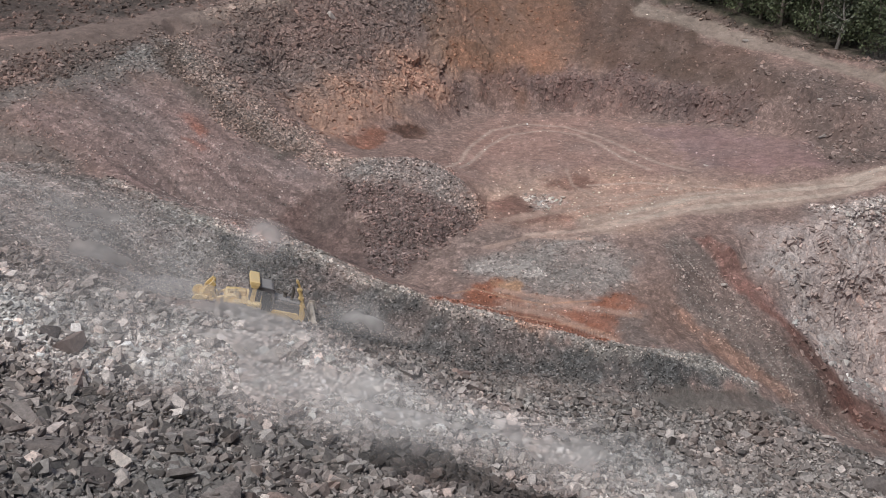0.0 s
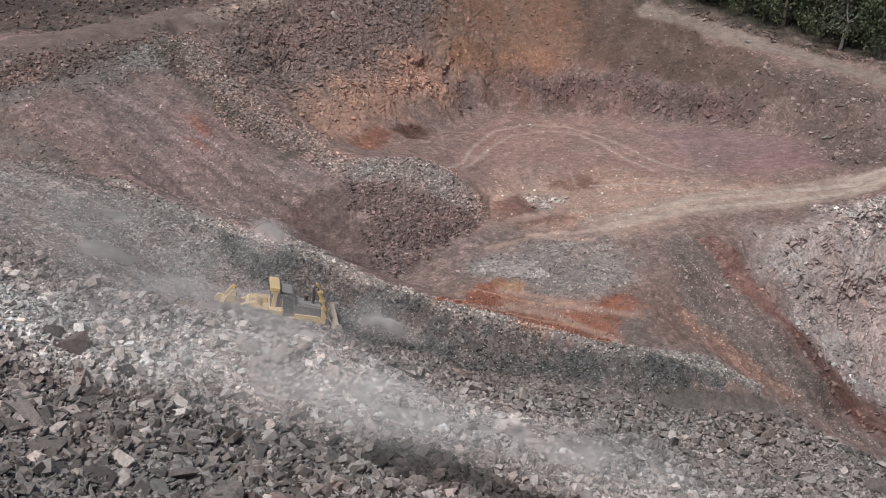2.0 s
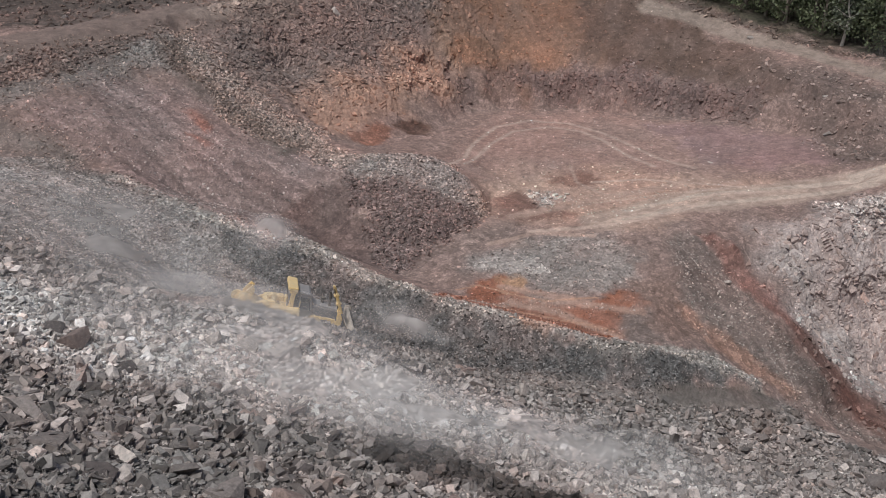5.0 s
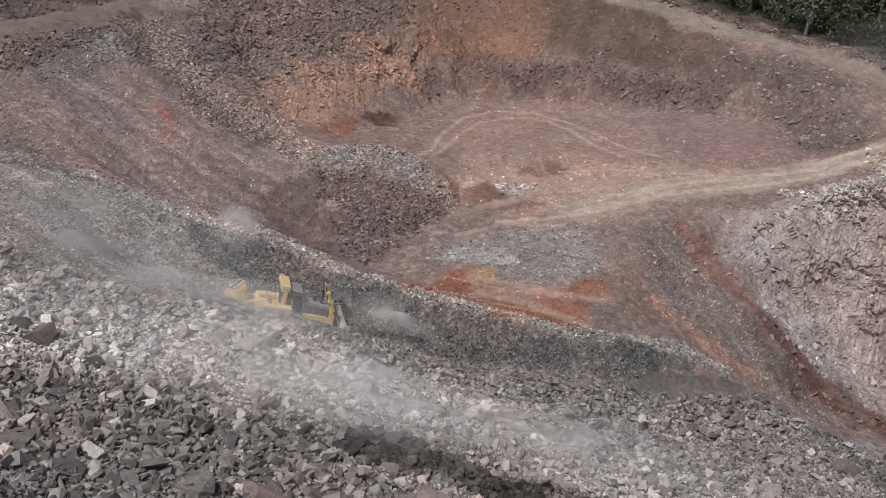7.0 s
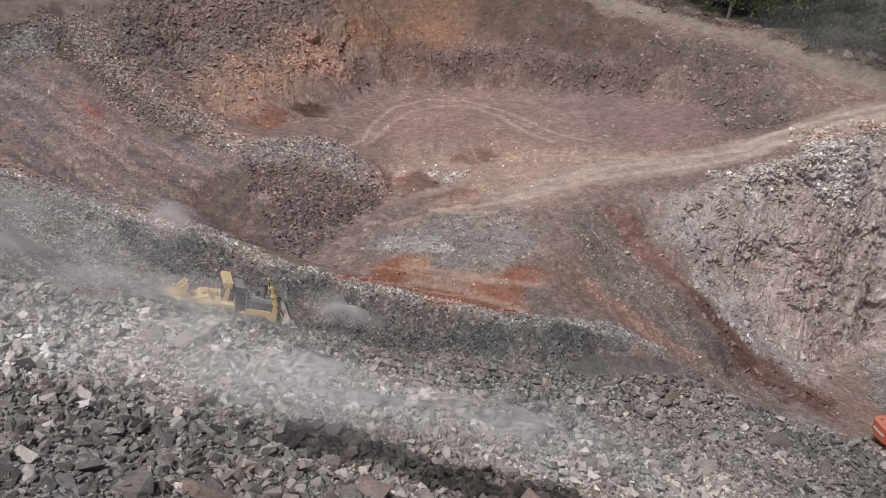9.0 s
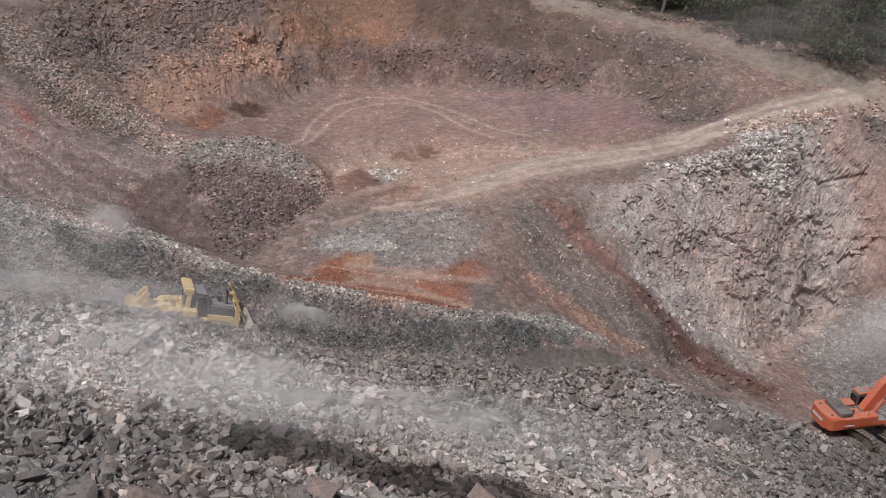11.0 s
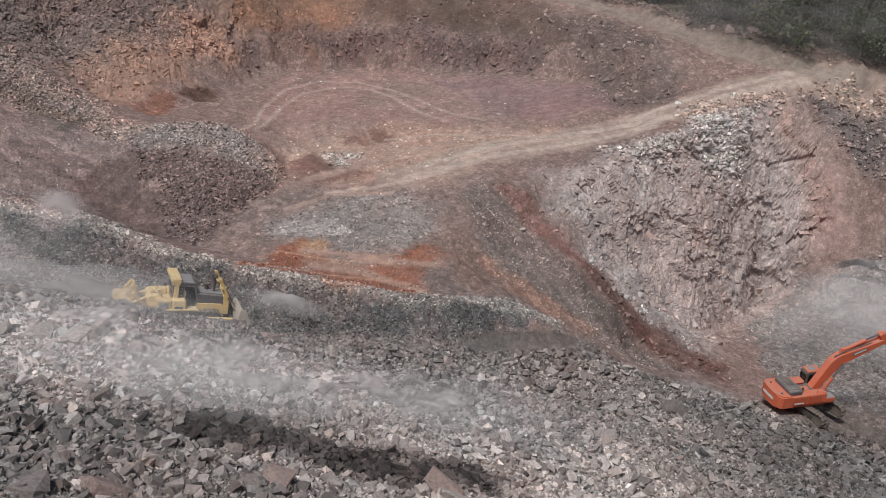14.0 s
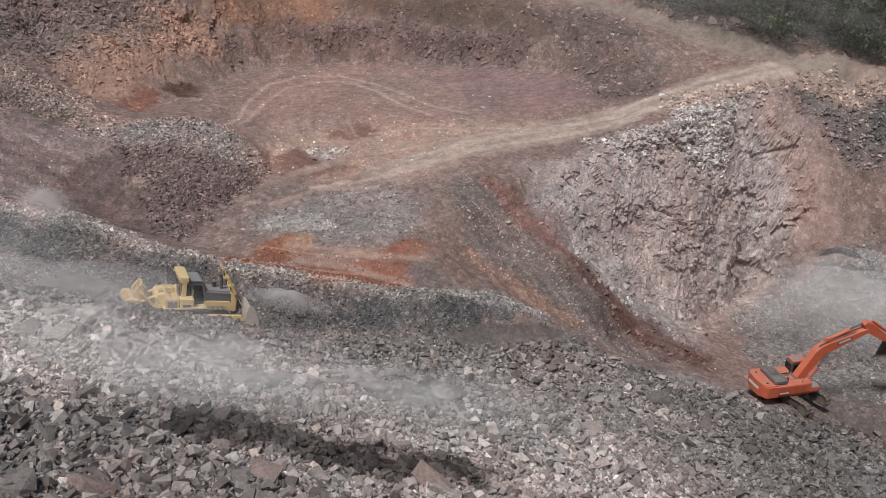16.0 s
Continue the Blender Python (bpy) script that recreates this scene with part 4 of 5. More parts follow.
scatter("clay_stones", "orange_clay", 1100, 0.05, 0.24, "pale stones and clods in the orange clay", (1.3, 1.6, 1.8), power=1.4)
scatter("patch_stones", "grey_patch", 2200, 0.08, 0.3, "grey gravel patch on the quarry floor", (1.3, 1.32, 1.35))
scatter("seam_stones", "dark_red_foot", 400, 0.15, 0.6, "pinkish rock fallen along the red seam", (1.35, 1.6, 1.65))
scatter("bank_stones", "brown_slope", 1300, 0.06, 0.34, "loose pale stones on the brown slope", (1.8, 2.0, 2.1))
scatter("rim_stones", "rim_rubble", 900, 0.12, 0.6, "brown and grey stones on the bank before the trees", (1.5, 1.5, 1.5), power=1.2, even=True)
scatter("fleck_stones", "white_flecks", 130, 0.1, 0.5, "whitish stones left on the quarry floor", (1.5, 1.8, 1.9), power=1.1)
scatter("rim_bank_stones", "rim_bank_soil", 500, 0.12, 0.6, "brown stones on the bank of the upper road", (1.5, 1.45, 1.42), power=1.2, even=True)
scatter("right_slope_stones", "right_slope", 900, 0.08, 0.55, "pale loose stones below the upper road", (1.7, 1.85, 1.9), power=1.8)


def track_prints(name, line, gauge, step=0.19, high=0.08):
    """Pressed rows left by crawler shoes: low ridges across two lanes."""
    vs, fs = [], []
    p = np.array(line)
    for a, b in zip(p[:-1], p[1:]):
        d = (b - a) / np.hypot(*(b - a))
        side = np.array((-d[1], d[0]))
        for k in range(int(np.hypot(*(b - a)) / step)):
            for lane in (-gauge / 2, gauge / 2):
                c = a + d * (k * step + RNG.uniform(-0.03, 0.03)) + side * lane
                q = [c + side * w + d * o for w, o in ((-0.26, -0.06), (0.26, -0.06), (0.26, 0.06), (-0.26, 0.06), (-0.26, 0.0), (0.26, 0.0))]
                x, y = np.array([v[0] for v in q]), np.array([v[1] for v in q])
                z = surface(x, y) + np.array((-0.03, -0.03, -0.03, -0.03, high, high))
                i = len(vs)
                vs += list(zip(x, y, z))
                fs += [(i, i + 1, i + 5, i + 4), (i + 3, i + 4, i + 5, i + 2)]
    me = sheet(name, np.array(vs), np.array(fs))
    x, y = np.array([v[0] for v in vs]), np.array([v[1] for v in vs])
    hue_attribute(me, soil(x, y), np.full(len(vs), 0.3))
    me.materials.append(GROUND)
    return tagged(new(name, me), "pressed crawler track marks in the loose ground", "track marks", kind="stuff")


track_prints("lane_track_prints", [(15.1, 68.3), (18.8, 69.2), (22.7, 70.4), (24.7, 70.9)], 1.5)
track_prints("clay_track_prints", [(3.0, 77.0), (7.5, 76.6), (13.5, 75.6)], 2.1, 0.23, 0.03)
track_prints("crossing_track_prints", [(9.0, 92.0), (15.0, 93.2), (23.0, 95.0)], 2.2, 0.3)


# ---- building helpers ----
def part(name, bm, mat, parent=None, label=""):
    """Links a bmesh as one mesh object under a thing or a part."""
    me = bpy.data.meshes.new(name)
    bmesh.ops.recalc_face_normals(bm, faces=bm.faces)
    bm.to_mesh(me)
    bm.free()
    me.materials.append(mat)
    me.shade_flat()
    ob = new(name, me)
    if parent:
        ob.parent = parent
    return tagged(ob, label)


def add_box(bm, centre, size, turn=(0, 0, 0), edge=0.03):
    m = pose(*centre, *turn) @ Matrix.Diagonal((*size, 1))
    made = bmesh.ops.create_cube(bm, size=1, matrix=m)["verts"]
    if edge:
        edges = {e for v in made for e in v.link_edges}
        bmesh.ops.bevel(bm, geom=list(edges), offset=min(edge, 0.3 * min(size)), segments=1, affect="EDGES")
    return bm


def add_tube(bm, a, b, r, seg=12, r2=None):
    a, b = Vector(a), Vector(b)
    d = b - a
    m = Matrix.Translation((a + b) / 2) @ d.to_track_quat("Z", "Y").to_matrix().to_4x4()
    bmesh.ops.create_cone(bm, cap_ends=True, segments=seg, radius1=r, radius2=r if r2 is None else r2, depth=d.length, matrix=m)
    return bm


def add_prism(bm, outline, y0, y1, edge=0.0):
    """An outline in x and z, drawn out from y0 to y1."""
    a = [bm.verts.new((x, y0, z)) for x, z in outline]
    b = [bm.verts.new((x, y1, z)) for x, z in outline]
    faces = [bm.faces.new(a), bm.faces.new(b[::-1])]
    n = len(a)
    for i in range(n):
        faces.append(bm.faces.new((a[i], b[i], b[(i + 1) % n], a[(i + 1) % n])))
    if edge:
        edges = {e for f in faces for e in f.edges}
        bmesh.ops.bevel(bm, geom=list(edges), offset=edge, segments=1, affect="EDGES")
    return bm


def box(*a, **k):
    return add_box(bmesh.new(), *a, **k)


def tube(*a, **k):
    return add_tube(bmesh.new(), *a, **k)


def prism(*a, **k):
    return add_prism(bmesh.new(), *a, **k)


def paint(name, colour, rough=0.5, metal=0.0, dust=0.45, dusty=(0.42, 0.37, 0.32)):
    """Machine paint under quarry dust, with scuffs."""
    m, n, l, b = material(name, rough, metal)
    geo = n.new("ShaderNodeNewGeometry")
    tc = n.new("ShaderNodeTexCoord")
    patch = node(n, "ShaderNodeTexNoise", Scale=1.4, Detail=7.0, Roughness=0.7)
    scuff = node(n, "ShaderNodeTexNoise", Scale=14.0, Detail=5.0, Roughness=0.7)
    for t in (patch, scuff):
        l.new(tc.outputs["Object"], t.inputs["Vector"])
    up = n.new("ShaderNodeSeparateXYZ")
    l.new(geo.outputs["Normal"], up.inputs[0])
    lie = n.new("ShaderNodeMath")
    lie.operation = "MULTIPLY_ADD"
    l.new(up.outputs[2], lie.inputs[0])
    lie.inputs[1].default_value, lie.inputs[2].default_value = 0.22, dust
    cover = n.new("ShaderNodeMath")
    cover.operation = "MULTIPLY"
    cover.use_clamp = True
    l.new(lie.outputs[0], cover.inputs[0])
    l.new(ramp(n, l, patch.outputs[0], ((0.3, 0.35), (0.7, 1.5))), cover.inputs[1])
    c = mixed(n, l, "MULTIPLY", 0.6, (*colour, 1), ramp(n, l, scuff.outputs[0], ((0.3, 0.75), (0.7, 1.15))))
    l.new(mixed(n, l, "MIX", cover.outputs[0], c, (*dusty, 1)), b.inputs["Base Color"])
    return m


YELLOW = paint("dusty_yellow_paint", (0.82, 0.55, 0.17), 0.5, dust=0.42, dusty=(0.6, 0.5, 0.36))
PALE_YELLOW = paint("sunbleached_yellow_paint", (0.90, 0.65, 0.27), 0.5, dust=0.25, dusty=(0.65, 0.56, 0.42))
HOOD_GREY = paint("dark_grey_panel", (0.085, 0.09, 0.11), 0.45, dust=0.22)
BLACK = paint("black_steel", (0.02, 0.02, 0.022), 0.6, dust=0.2)
STEEL = paint("worn_track_steel", (0.16, 0.145, 0.13), 0.5, 0.5, dust=0.45)
BLADE = paint("scoured_blade_steel", (0.60, 0.535, 0.47), 0.6, 0.0, dust=0.5)
CHROME, _n, _l, _b = material("chromed_rod", 0.2, 1.0)
_b.inputs["Base Color"].default_value = (0.7, 0.7, 0.7, 1)
ORANGE = paint("orange_machine_paint", (0.76, 0.13, 0.04), 0.5, dust=0.16)
ORANGE_DULL = paint("scuffed_orange_paint", (0.62, 0.10, 0.03), 0.5, dust=0.14)
WHITE = paint("white_lettering", (0.8, 0.8, 0.8), 0.5, dust=0.1)
GREY_PANEL = paint("grey_engine_cover", (0.27, 0.28, 0.305), 0.45, dust=0.12)
GLASS, _n, _l, _b = material("dark_cab_glass", 0.08)
_b.inputs["Base Color"].default_value = (0.015, 0.018, 0.02, 1)


def track_loop(name, length, height, width, parent, side, lift=0.0, shoes=34):
    """A crawler track under its machine: frame, sprocket, idler, rollers and shoes round the loop."""
    t = new(name)
    t.parent = parent
    t.location = side
    r = height / 2
    half = length / 2 - r
    bm = bmesh.new()
    add_box(bm, (0, 0, r), (half * 1.9, width * 0.55, height * 0.42), edge=0.04)
    part("track_frame", bm, BLACK, t)
    bm = bmesh.new()
    add_tube(bm, (-half, -width * 0.3, r), (-half, width * 0.3, r), r * 0.86, 18)
    part("sprocket", bm, STEEL, t)
    bm = bmesh.new()
    add_tube(bm, (half, -width * 0.3, r), (half, width * 0.3, r), r * 0.86, 18)
    part("idler", bm, STEEL, t)
    for i in range(6):
        x = -half * 0.8 + half * 1.6 * i / 5
        part("roller", tube((x, -width * 0.32, 0.2), (x, width * 0.32, 0.2), 0.14, 10), STEEL, t)
    ring = 2 * (2 * half) + 2 * math.pi * r
    shoe = bpy.data.meshes.new("track_shoe")
    bm = bmesh.new()
    add_box(bm, (0, 0, 0), (ring / shoes * 0.93, width, 0.05), edge=0)
    add_box(bm, (ring / shoes * 0.3, 0, 0.05), (0.035, width, 0.07), edge=0)
    bm.to_mesh(shoe)
    bm.free()
    shoe.materials.append(STEEL)
    for i in range(shoes):
        s = ring * i / shoes
        if s < 2 * half:
            m = pose(-half + s, 0, height)
        elif s < 2 * half + math.pi * r:
            a = (s - 2 * half) / r
            m = pose(half + r * math.sin(a), 0, r + r * math.cos(a), 0, math.degrees(a), 0)
        elif s < 4 * half + math.pi * r:
            m = pose(half - (s - 2 * half - math.pi * r), 0, 0, 0, 180, 0)
        else:
            a = math.pi + (s - 4 * half - math.pi * r) / r
            m = pose(-half + r * math.sin(a), 0, r + r * math.cos(a), 0, math.degrees(a), 0)
        ob = new("track_shoe", shoe)
        ob.parent = t
        ob.matrix_basis = m
    return t


# ---- the bulldozer ----
def build_dozer():
    d = tagged(new("bulldozer"), "dusty yellow crawler bulldozer with raised ripper pushing rock beside the berm", "bulldozer")
    for y in (-1.13, 1.13):
        track_loop("crawler_track", 4.9, 1.2, 0.61, d, (0.75, y, 0))
        part("push_arm", prism([(1.4, 0.62), (1.4, 0.98), (3.9, 0.86), (4.15, 0.5), (3.9, 0.4)], y * 1.5 - 0.13, y * 1.5 + 0.13, 0.03), YELLOW, d)
    part("main_frame", prism([(-1.6, 0.7), (-1.6, 1.5), (-0.4, 1.7), (3.2, 1.55), (3.5, 1.2), (3.3, 0.7)], -0.78, 0.78, 0.04), YELLOW, d)
    for y in (-1, 1):
        fender = part("fender", prism([(-1.35, 1.28), (-1.35, 1.42), (1.4, 1.42), (1.6, 1.28)], y * 0.8, y * 1.48, 0.02), PALE_YELLOW, d)
        side_box = part("tool_box", box((-0.78, y * 1.14, 1.78), (0.95, 0.62, 0.72), edge=0.05), YELLOW, d)
        part("box_door", box((-0.8, y * 1.46, 1.76), (0.62, 0.03, 0.44), edge=0.01), GREY_PANEL, side_box, "grey toolbox door")
        tank = part("side_tank", box((0.2, y * 1.14, 1.84), (0.95, 0.62, 0.84), edge=0.06), PALE_YELLOW, d)
        part("grab_rail", tube((0.55, y * 1.42, 2.25), (0.55, y * 1.42, 2.9), 0.025, 8), YELLOW, tank)
        part("decal_bar", box((0.2, y * 1.465, 1.74), (0.55, 0.012, 0.16), edge=0), HOOD_GREY, tank, "dark lettering strip")
    fuel = part("fuel_tank", prism([(-1.75, 1.3), (-1.85, 2.3), (-1.7, 2.55), (-1.1, 2.6), (-0.75, 2.3), (-0.75, 1.3)], -0.85, 0.85, 0.07), PALE_YELLOW, d)
    part("filler_cap", tube((-1.4, -0.4, 2.55), (-1.4, -0.4, 2.72), 0.12), YELLOW, fuel)
    part("hand_rail", tube((-1.6, -0.6, 2.85), (-0.9, -0.6, 2.85), 0.025, 8), YELLOW, fuel)
    for x in (-1.6, -0.9):
        part("rail_post", tube((x, -0.6, 2.5), (x, -0.6, 2.85), 0.022, 8), YELLOW, fuel)
    # cab
    cab = part("cab", prism([(-0.1, 1.5), (-0.25, 3.2), (-0.1, 3.42), (1.3, 3.34), (1.42, 3.2), (1.58, 2.2), (1.35, 1.5)], -0.82, 0.82, 0.04), HOOD_GREY, d, "dark grey cab with tinted windows")
    for y in (-1, 1):
        part("side_window", prism([(0.0, 2.1), (-0.1, 3.1), (0.52, 3.1), (0.56, 1.75), (0.1, 1.7)], y * 0.822, y * 0.845), GLASS, cab)
        part("cab_door_window", prism([(0.66, 1.65), (0.62, 3.1), (1.24, 3.06), (1.42, 2.2), (1.25, 1.65)], y * 0.822, y * 0.845), GLASS, cab)
    part("windscreen", box((1.49, 0, 2.72), (0.03, 1.3, 0.85), (0, -9, 0), edge=0), GLASS, cab)
    part("rear_window", box((-0.22, 0, 2.75), (0.03, 1.2, 0.75), (0, -6, 0), edge=0), GLASS, cab)
    part("cab_roof", prism([(-0.15, 3.4), (-0.12, 3.5), (1.2, 3.42), (1.36, 3.3)], -0.86, 0.86, 0.02), GREY_PANEL, cab, "grey cab roof")
    rops = part("rollover_bar", box((0.0, 0, 3.72), (0.68, 2.2, 0.3), (0, 4, 0), edge=0.05), PALE_YELLOW, d, "pale yellow rollover crossbar")
    for y in (-1, 1):
        part("rollover_post", prism([(-0.2, 1.6), (-0.06, 3.66), (0.22, 3.66), (0.14, 1.6)], y * 0.86, y * 1.06, 0.03), YELLOW, rops)
        part("gusset", prism([(-0.2, 3.4), (-0.28, 3.6), (0.34, 3.6), (0.26, 3.4)], y * 0.84, y * 1.08, 0.02), YELLOW, rops)
    part("work_lamp", box((0.36, -0.7, 3.6), (0.1, 0.2, 0.14)), BLACK, rops)
    part("work_lamp", box((0.36, 0.7, 3.6), (0.1, 0.2, 0.14)), BLACK, rops)
    # engine
    hood = part("engine_hood", prism([(1.45, 1.45), (1.5, 2.3), (3.3, 2.12), (3.42, 1.9), (3.4, 1.3)], -0.74, 0.74, 0.05), HOOD_GREY, d, "dark grey engine side panels")
    part("hood_top", prism([(1.52, 2.3), (1.52, 2.38), (3.28, 2.2), (3.3, 2.12)], -0.56, 0.56, 0.02), GREY_PANEL, hood, "dusty grey hood top")
    part("exhaust_stack", tube((2.72, -0.12, 2.2), (2.72, -0.12, 3.1), 0.1), BLACK, hood, "black exhaust stack")
    part("exhaust_tip", tube((2.72, -0.12, 3.06), (2.62, -0.12, 3.26), 0.085), BLACK, hood)
    part("air_cleaner", tube((2.25, 0.15, 2.25), (2.25, 0.15, 2.62), 0.14), BLACK, hood)
    part("cleaner_cap", tube((2.25, 0.15, 2.6), (2.25, 0.15, 2.7), 0.19), BLACK, hood)
    part("hood_latch", box((2.4, -0.75, 1.9), (0.12, 0.03, 0.06), edge=0), STEEL, hood)
    guard = part("radiator_guard", prism([(3.3, 0.75), (3.25, 2.2), (3.62, 2.14), (3.75, 1.9), (3.7, 0.75)], -0.76, 0.76, 0.06), YELLOW, d)
    for i in range(7):
        part("grille_bar", box((3.75, 0, 0.95 + i * 0.16), (0.05, 1.2, 0.05), edge=0), BLACK, guard)
    for y in (-0.6, 0.6):
        lamp = part("headlamp_bracket", box((3.4, y, 2.34), (0.26, 0.3, 0.24)), PALE_YELLOW, guard)
        part("headlamp", box((3.55, y, 2.34), (0.05, 0.2, 0.16)), GLASS, lamp)
    for y in (-0.9, 0.9):
        lift = part("lift_cylinder", tube((3.0, y, 2.95), (3.55, y, 1.75), 0.11), YELLOW, d)
        part("cylinder_rod", tube((3.55, y, 1.75), (4.15, y, 0.75), 0.06), CHROME, lift)
        part("cylinder_yoke", box((3.24, y * 0.9, 2.4), (0.3, 0.42, 0.3), (0, 25, 0)), YELLOW, lift)
        part("cylinder_cap", box((2.98, y, 2.98), (0.2, 0.24, 0.14), (0, 25, 0)), YELLOW, lift)
        part("hose", tube((3.0, y * 0.8, 2.85), (3.3, y * 0.75, 1.9), 0.035, 8), BLACK, lift)
    # blade
    arc = [(4.55 + 0.28 * math.cos(a) * -1, 0.95 + 0.92 * math.sin(a)) for a in np.linspace(-1.25, 1.25, 8)]
    face = [(x + 0.02, z) for x, z in arc]
    back = [(x - 0.14, z) for x, z in arc[::-1]]
    blade = part("blade", prism(face + back, -2.1, 2.1), BLADE, d, "scoured steel blade, pale with dust")
    part("cutting_edge", box((4.52, 0, 0.1), (0.05, 4.2, 0.26), (0, 20, 0), edge=0), STEEL, blade)
    for y in (-1, 1):
        part("end_plate", prism([(4.1, 0.05), (4.05, 1.1), (4.25, 1.95), (4.6, 1.95), (5.05, 0.9), (5.1, 0.05)], y * 2.1, y * 2.18, 0.015), BLADE, blade)
        part("corner_bit", box((4.75, y * 2.14, 0.06), (0.7, 0.16, 0.3), edge=0.03), STEEL, blade)
    # ripper
    rip = new("ripper")
    rip.parent = d
    part("ripper_beam", box((-3.15, 0, 1.75), (0.6, 1.9, 0.66), edge=0.08), YELLOW, rip)
    for y in (-1, 1):
        part("ripper_end", tube((-3.5, y * 0.85, 1.75), (-3.5, y * 1.1, 1.75), 0.42, 14), PALE_YELLOW, rip)
        part("lower_link", prism([(-1.7, 0.75), (-1.7, 1.05), (-3.3, 1.75), (-3.4, 1.45)], y * 0.92 - 0.1, y * 0.92 + 0.1, 0.02), YELLOW, rip)
        part("lift_ram", tube((-1.75, y * 0.55, 2.2), (-2.9, y * 0.6, 1.7), 0.11), YELLOW, rip)
        part("pitch_ram", tube((-1.75, y * 0.75, 1.35), (-2.75, y * 0.75, 2.5), 0.1), YELLOW, rip)
        part("ram_rod", tube((-1.95, y * 0.3, 1.2), (-2.6, y * 0.3, 2.75), 0.055), CHROME, rip)
        part("upright", prism([(-2.7, 1.5), (-2.5, 2.95), (-2.75, 3.1), (-3.2, 2.5), (-3.35, 1.8)], y * 0.5 - 0.12, y * 0.5 + 0.12, 0.02), YELLOW, rip)
    part("cage_bar", tube((-2.66, -0.5, 2.98), (-2.66, 0.5, 2.98), 0.06), YELLOW, rip)
    part("cage_bar", tube((-3.2, -0.5, 2.3), (-3.2, 0.5, 2.3), 0.06), YELLOW, rip)
    part("shank", prism([(-3.3, 0.6), (-3.1, 2.5), (-2.85, 2.5), (-2.95, 0.9), (-2.7, 0.55)], -0.12, 0.12, 0.02), YELLOW, rip)
    part("shank_tooth", prism([(-3.3, 0.65), (-2.65, 0.6), (-2.45, 0.35)], -0.09, 0.09), STEEL, rip)
    # set the groups to their true heights
    for ob in d.children:
        ob.location.z += {"cab": -0.3, "rollover_bar": -0.38, "ripper": -0.2, "lift_cylinder": 0.35, "side_tank": -0.2, "tool_box": -0.1, "fuel_tank": -0.35, "blade": -0.3}.get(ob.name.split(".")[0], 0.0)
    return d


# ---- the excavator ----
def build_excavator():
    e = tagged(new("excavator"), "orange crawler excavator with raised boom standing on grey rubble", "excavator")
    low = new("undercarriage")
    low.parent = e
    low.matrix_basis = pose(0.3, 0, 0, 0, 0, -71)
    for y in (-1.42, 1.42):
        bar = track_loop("crawler_track", 5.6, 1.12, 0.65, e, (0, 0, 0), shoes=40)
        bar.matrix_basis = pose(0.6, 0, 0, 0, 0, -71) @ Matrix.Translation((0, y, 0))
    part("car_body", box((0, 0, 0.75), (2.2, 2.3, 0.45), edge=0.08), BLACK, low)
    part("slew_ring", tube((0, 0, 0.95), (0, 0, 1.3), 0.85, 24), BLACK, low)
    deck = part("deck", box((-0.6, 0, 1.4), (5.2, 2.9, 0.24), edge=0.04), ORANGE_DULL, e)
    back = [(-3.75 + 0.55 * (1 - math.cos(a)), 1.55 * math.sin(a)) for a in np.linspace(-1.5, 1.5, 11)]
    bm = bmesh.new()
    ring = [(x, y) for x, y in back] + [(-2.2, 1.55), (-2.2, -1.55)]
    lo, hi = [bm.verts.new((x, y, 1.3)) for x, y in ring], [bm.verts.new((x, y, 2.55)) for x, y in ring]
    faces = [bm.faces.new(lo), bm.faces.new(hi[::-1])] + [bm.faces.new((lo[i], hi[i], hi[(i + 1) % len(ring)], lo[(i + 1) % len(ring)])) for i in range(len(ring))]
    bmesh.ops.bevel(bm, geom=list({q for f in faces[:2] for q in f.edges}), offset=0.1, segments=2, affect="EDGES")
    weight = part("counterweight", bm, ORANGE, e)
    part("nameplate_bar", box((-3.74, 0.1, 1.95), (0.03, 1.5, 0.24), edge=0), WHITE, weight, "pale lettering bar")
    for y in (-0.9, 0.9):
        part("lifting_eye", tube((-3.1, y, 2.5), (-3.1, y, 2.64), 0.1, 10), BLACK, weight)
    right = part("side_body", box((-0.55, -1.1, 1.98), (3.5, 0.85, 0.95), edge=0.06), ORANGE, e)
    part("side_door", box((-1.5, -1.53, 1.95), (1.4, 0.03, 0.75), edge=0.01), ORANGE_DULL, right)
    part("side_door", box((0.0, -1.53, 1.95), (1.35, 0.03, 0.75), edge=0.01), ORANGE_DULL, right)
    part("decal_bar", box((-1.6, -1.552, 1.72), (0.95, 0.012, 0.14), edge=0), WHITE, right, "pale lettering bar")
    part("step_box", box((1.6, -1.12, 1.7), (1.0, 0.85, 0.45), edge=0.04), ORANGE, e)
    part("step_tread", box((1.6, -1.12, 1.94), (0.95, 0.8, 0.03), edge=0), GREY_PANEL, e, "grey anti-slip step")
    part("left_body", box((-0.85, 1.1, 1.95), (2.8, 0.85, 0.9), edge=0.06), ORANGE, e)
    hood = part("engine_cover", box((-1.95, -0.1, 2.72), (1.3, 2.5, 0.46), edge=0.1), HOOD_GREY, e, "dark grey engine cover")
    part("cover_vent", box((-1.95, 0.25, 2.965), (0.7, 1.2, 0.03), edge=0), BLACK, hood)
    part("cover_vent", box((-1.9, -0.85, 2.965), (0.7, 0.5, 0.03), edge=0), HOOD_GREY, hood)
    part("muffler", tube((-1.1, -0.95, 2.4), (-1.1, -0.95, 2.95), 0.1), BLACK, e)
    part("valve_bay", box((-0.5, 0.0, 1.95), (1.9, 1.1, 0.7), edge=0.03), BLACK, e)
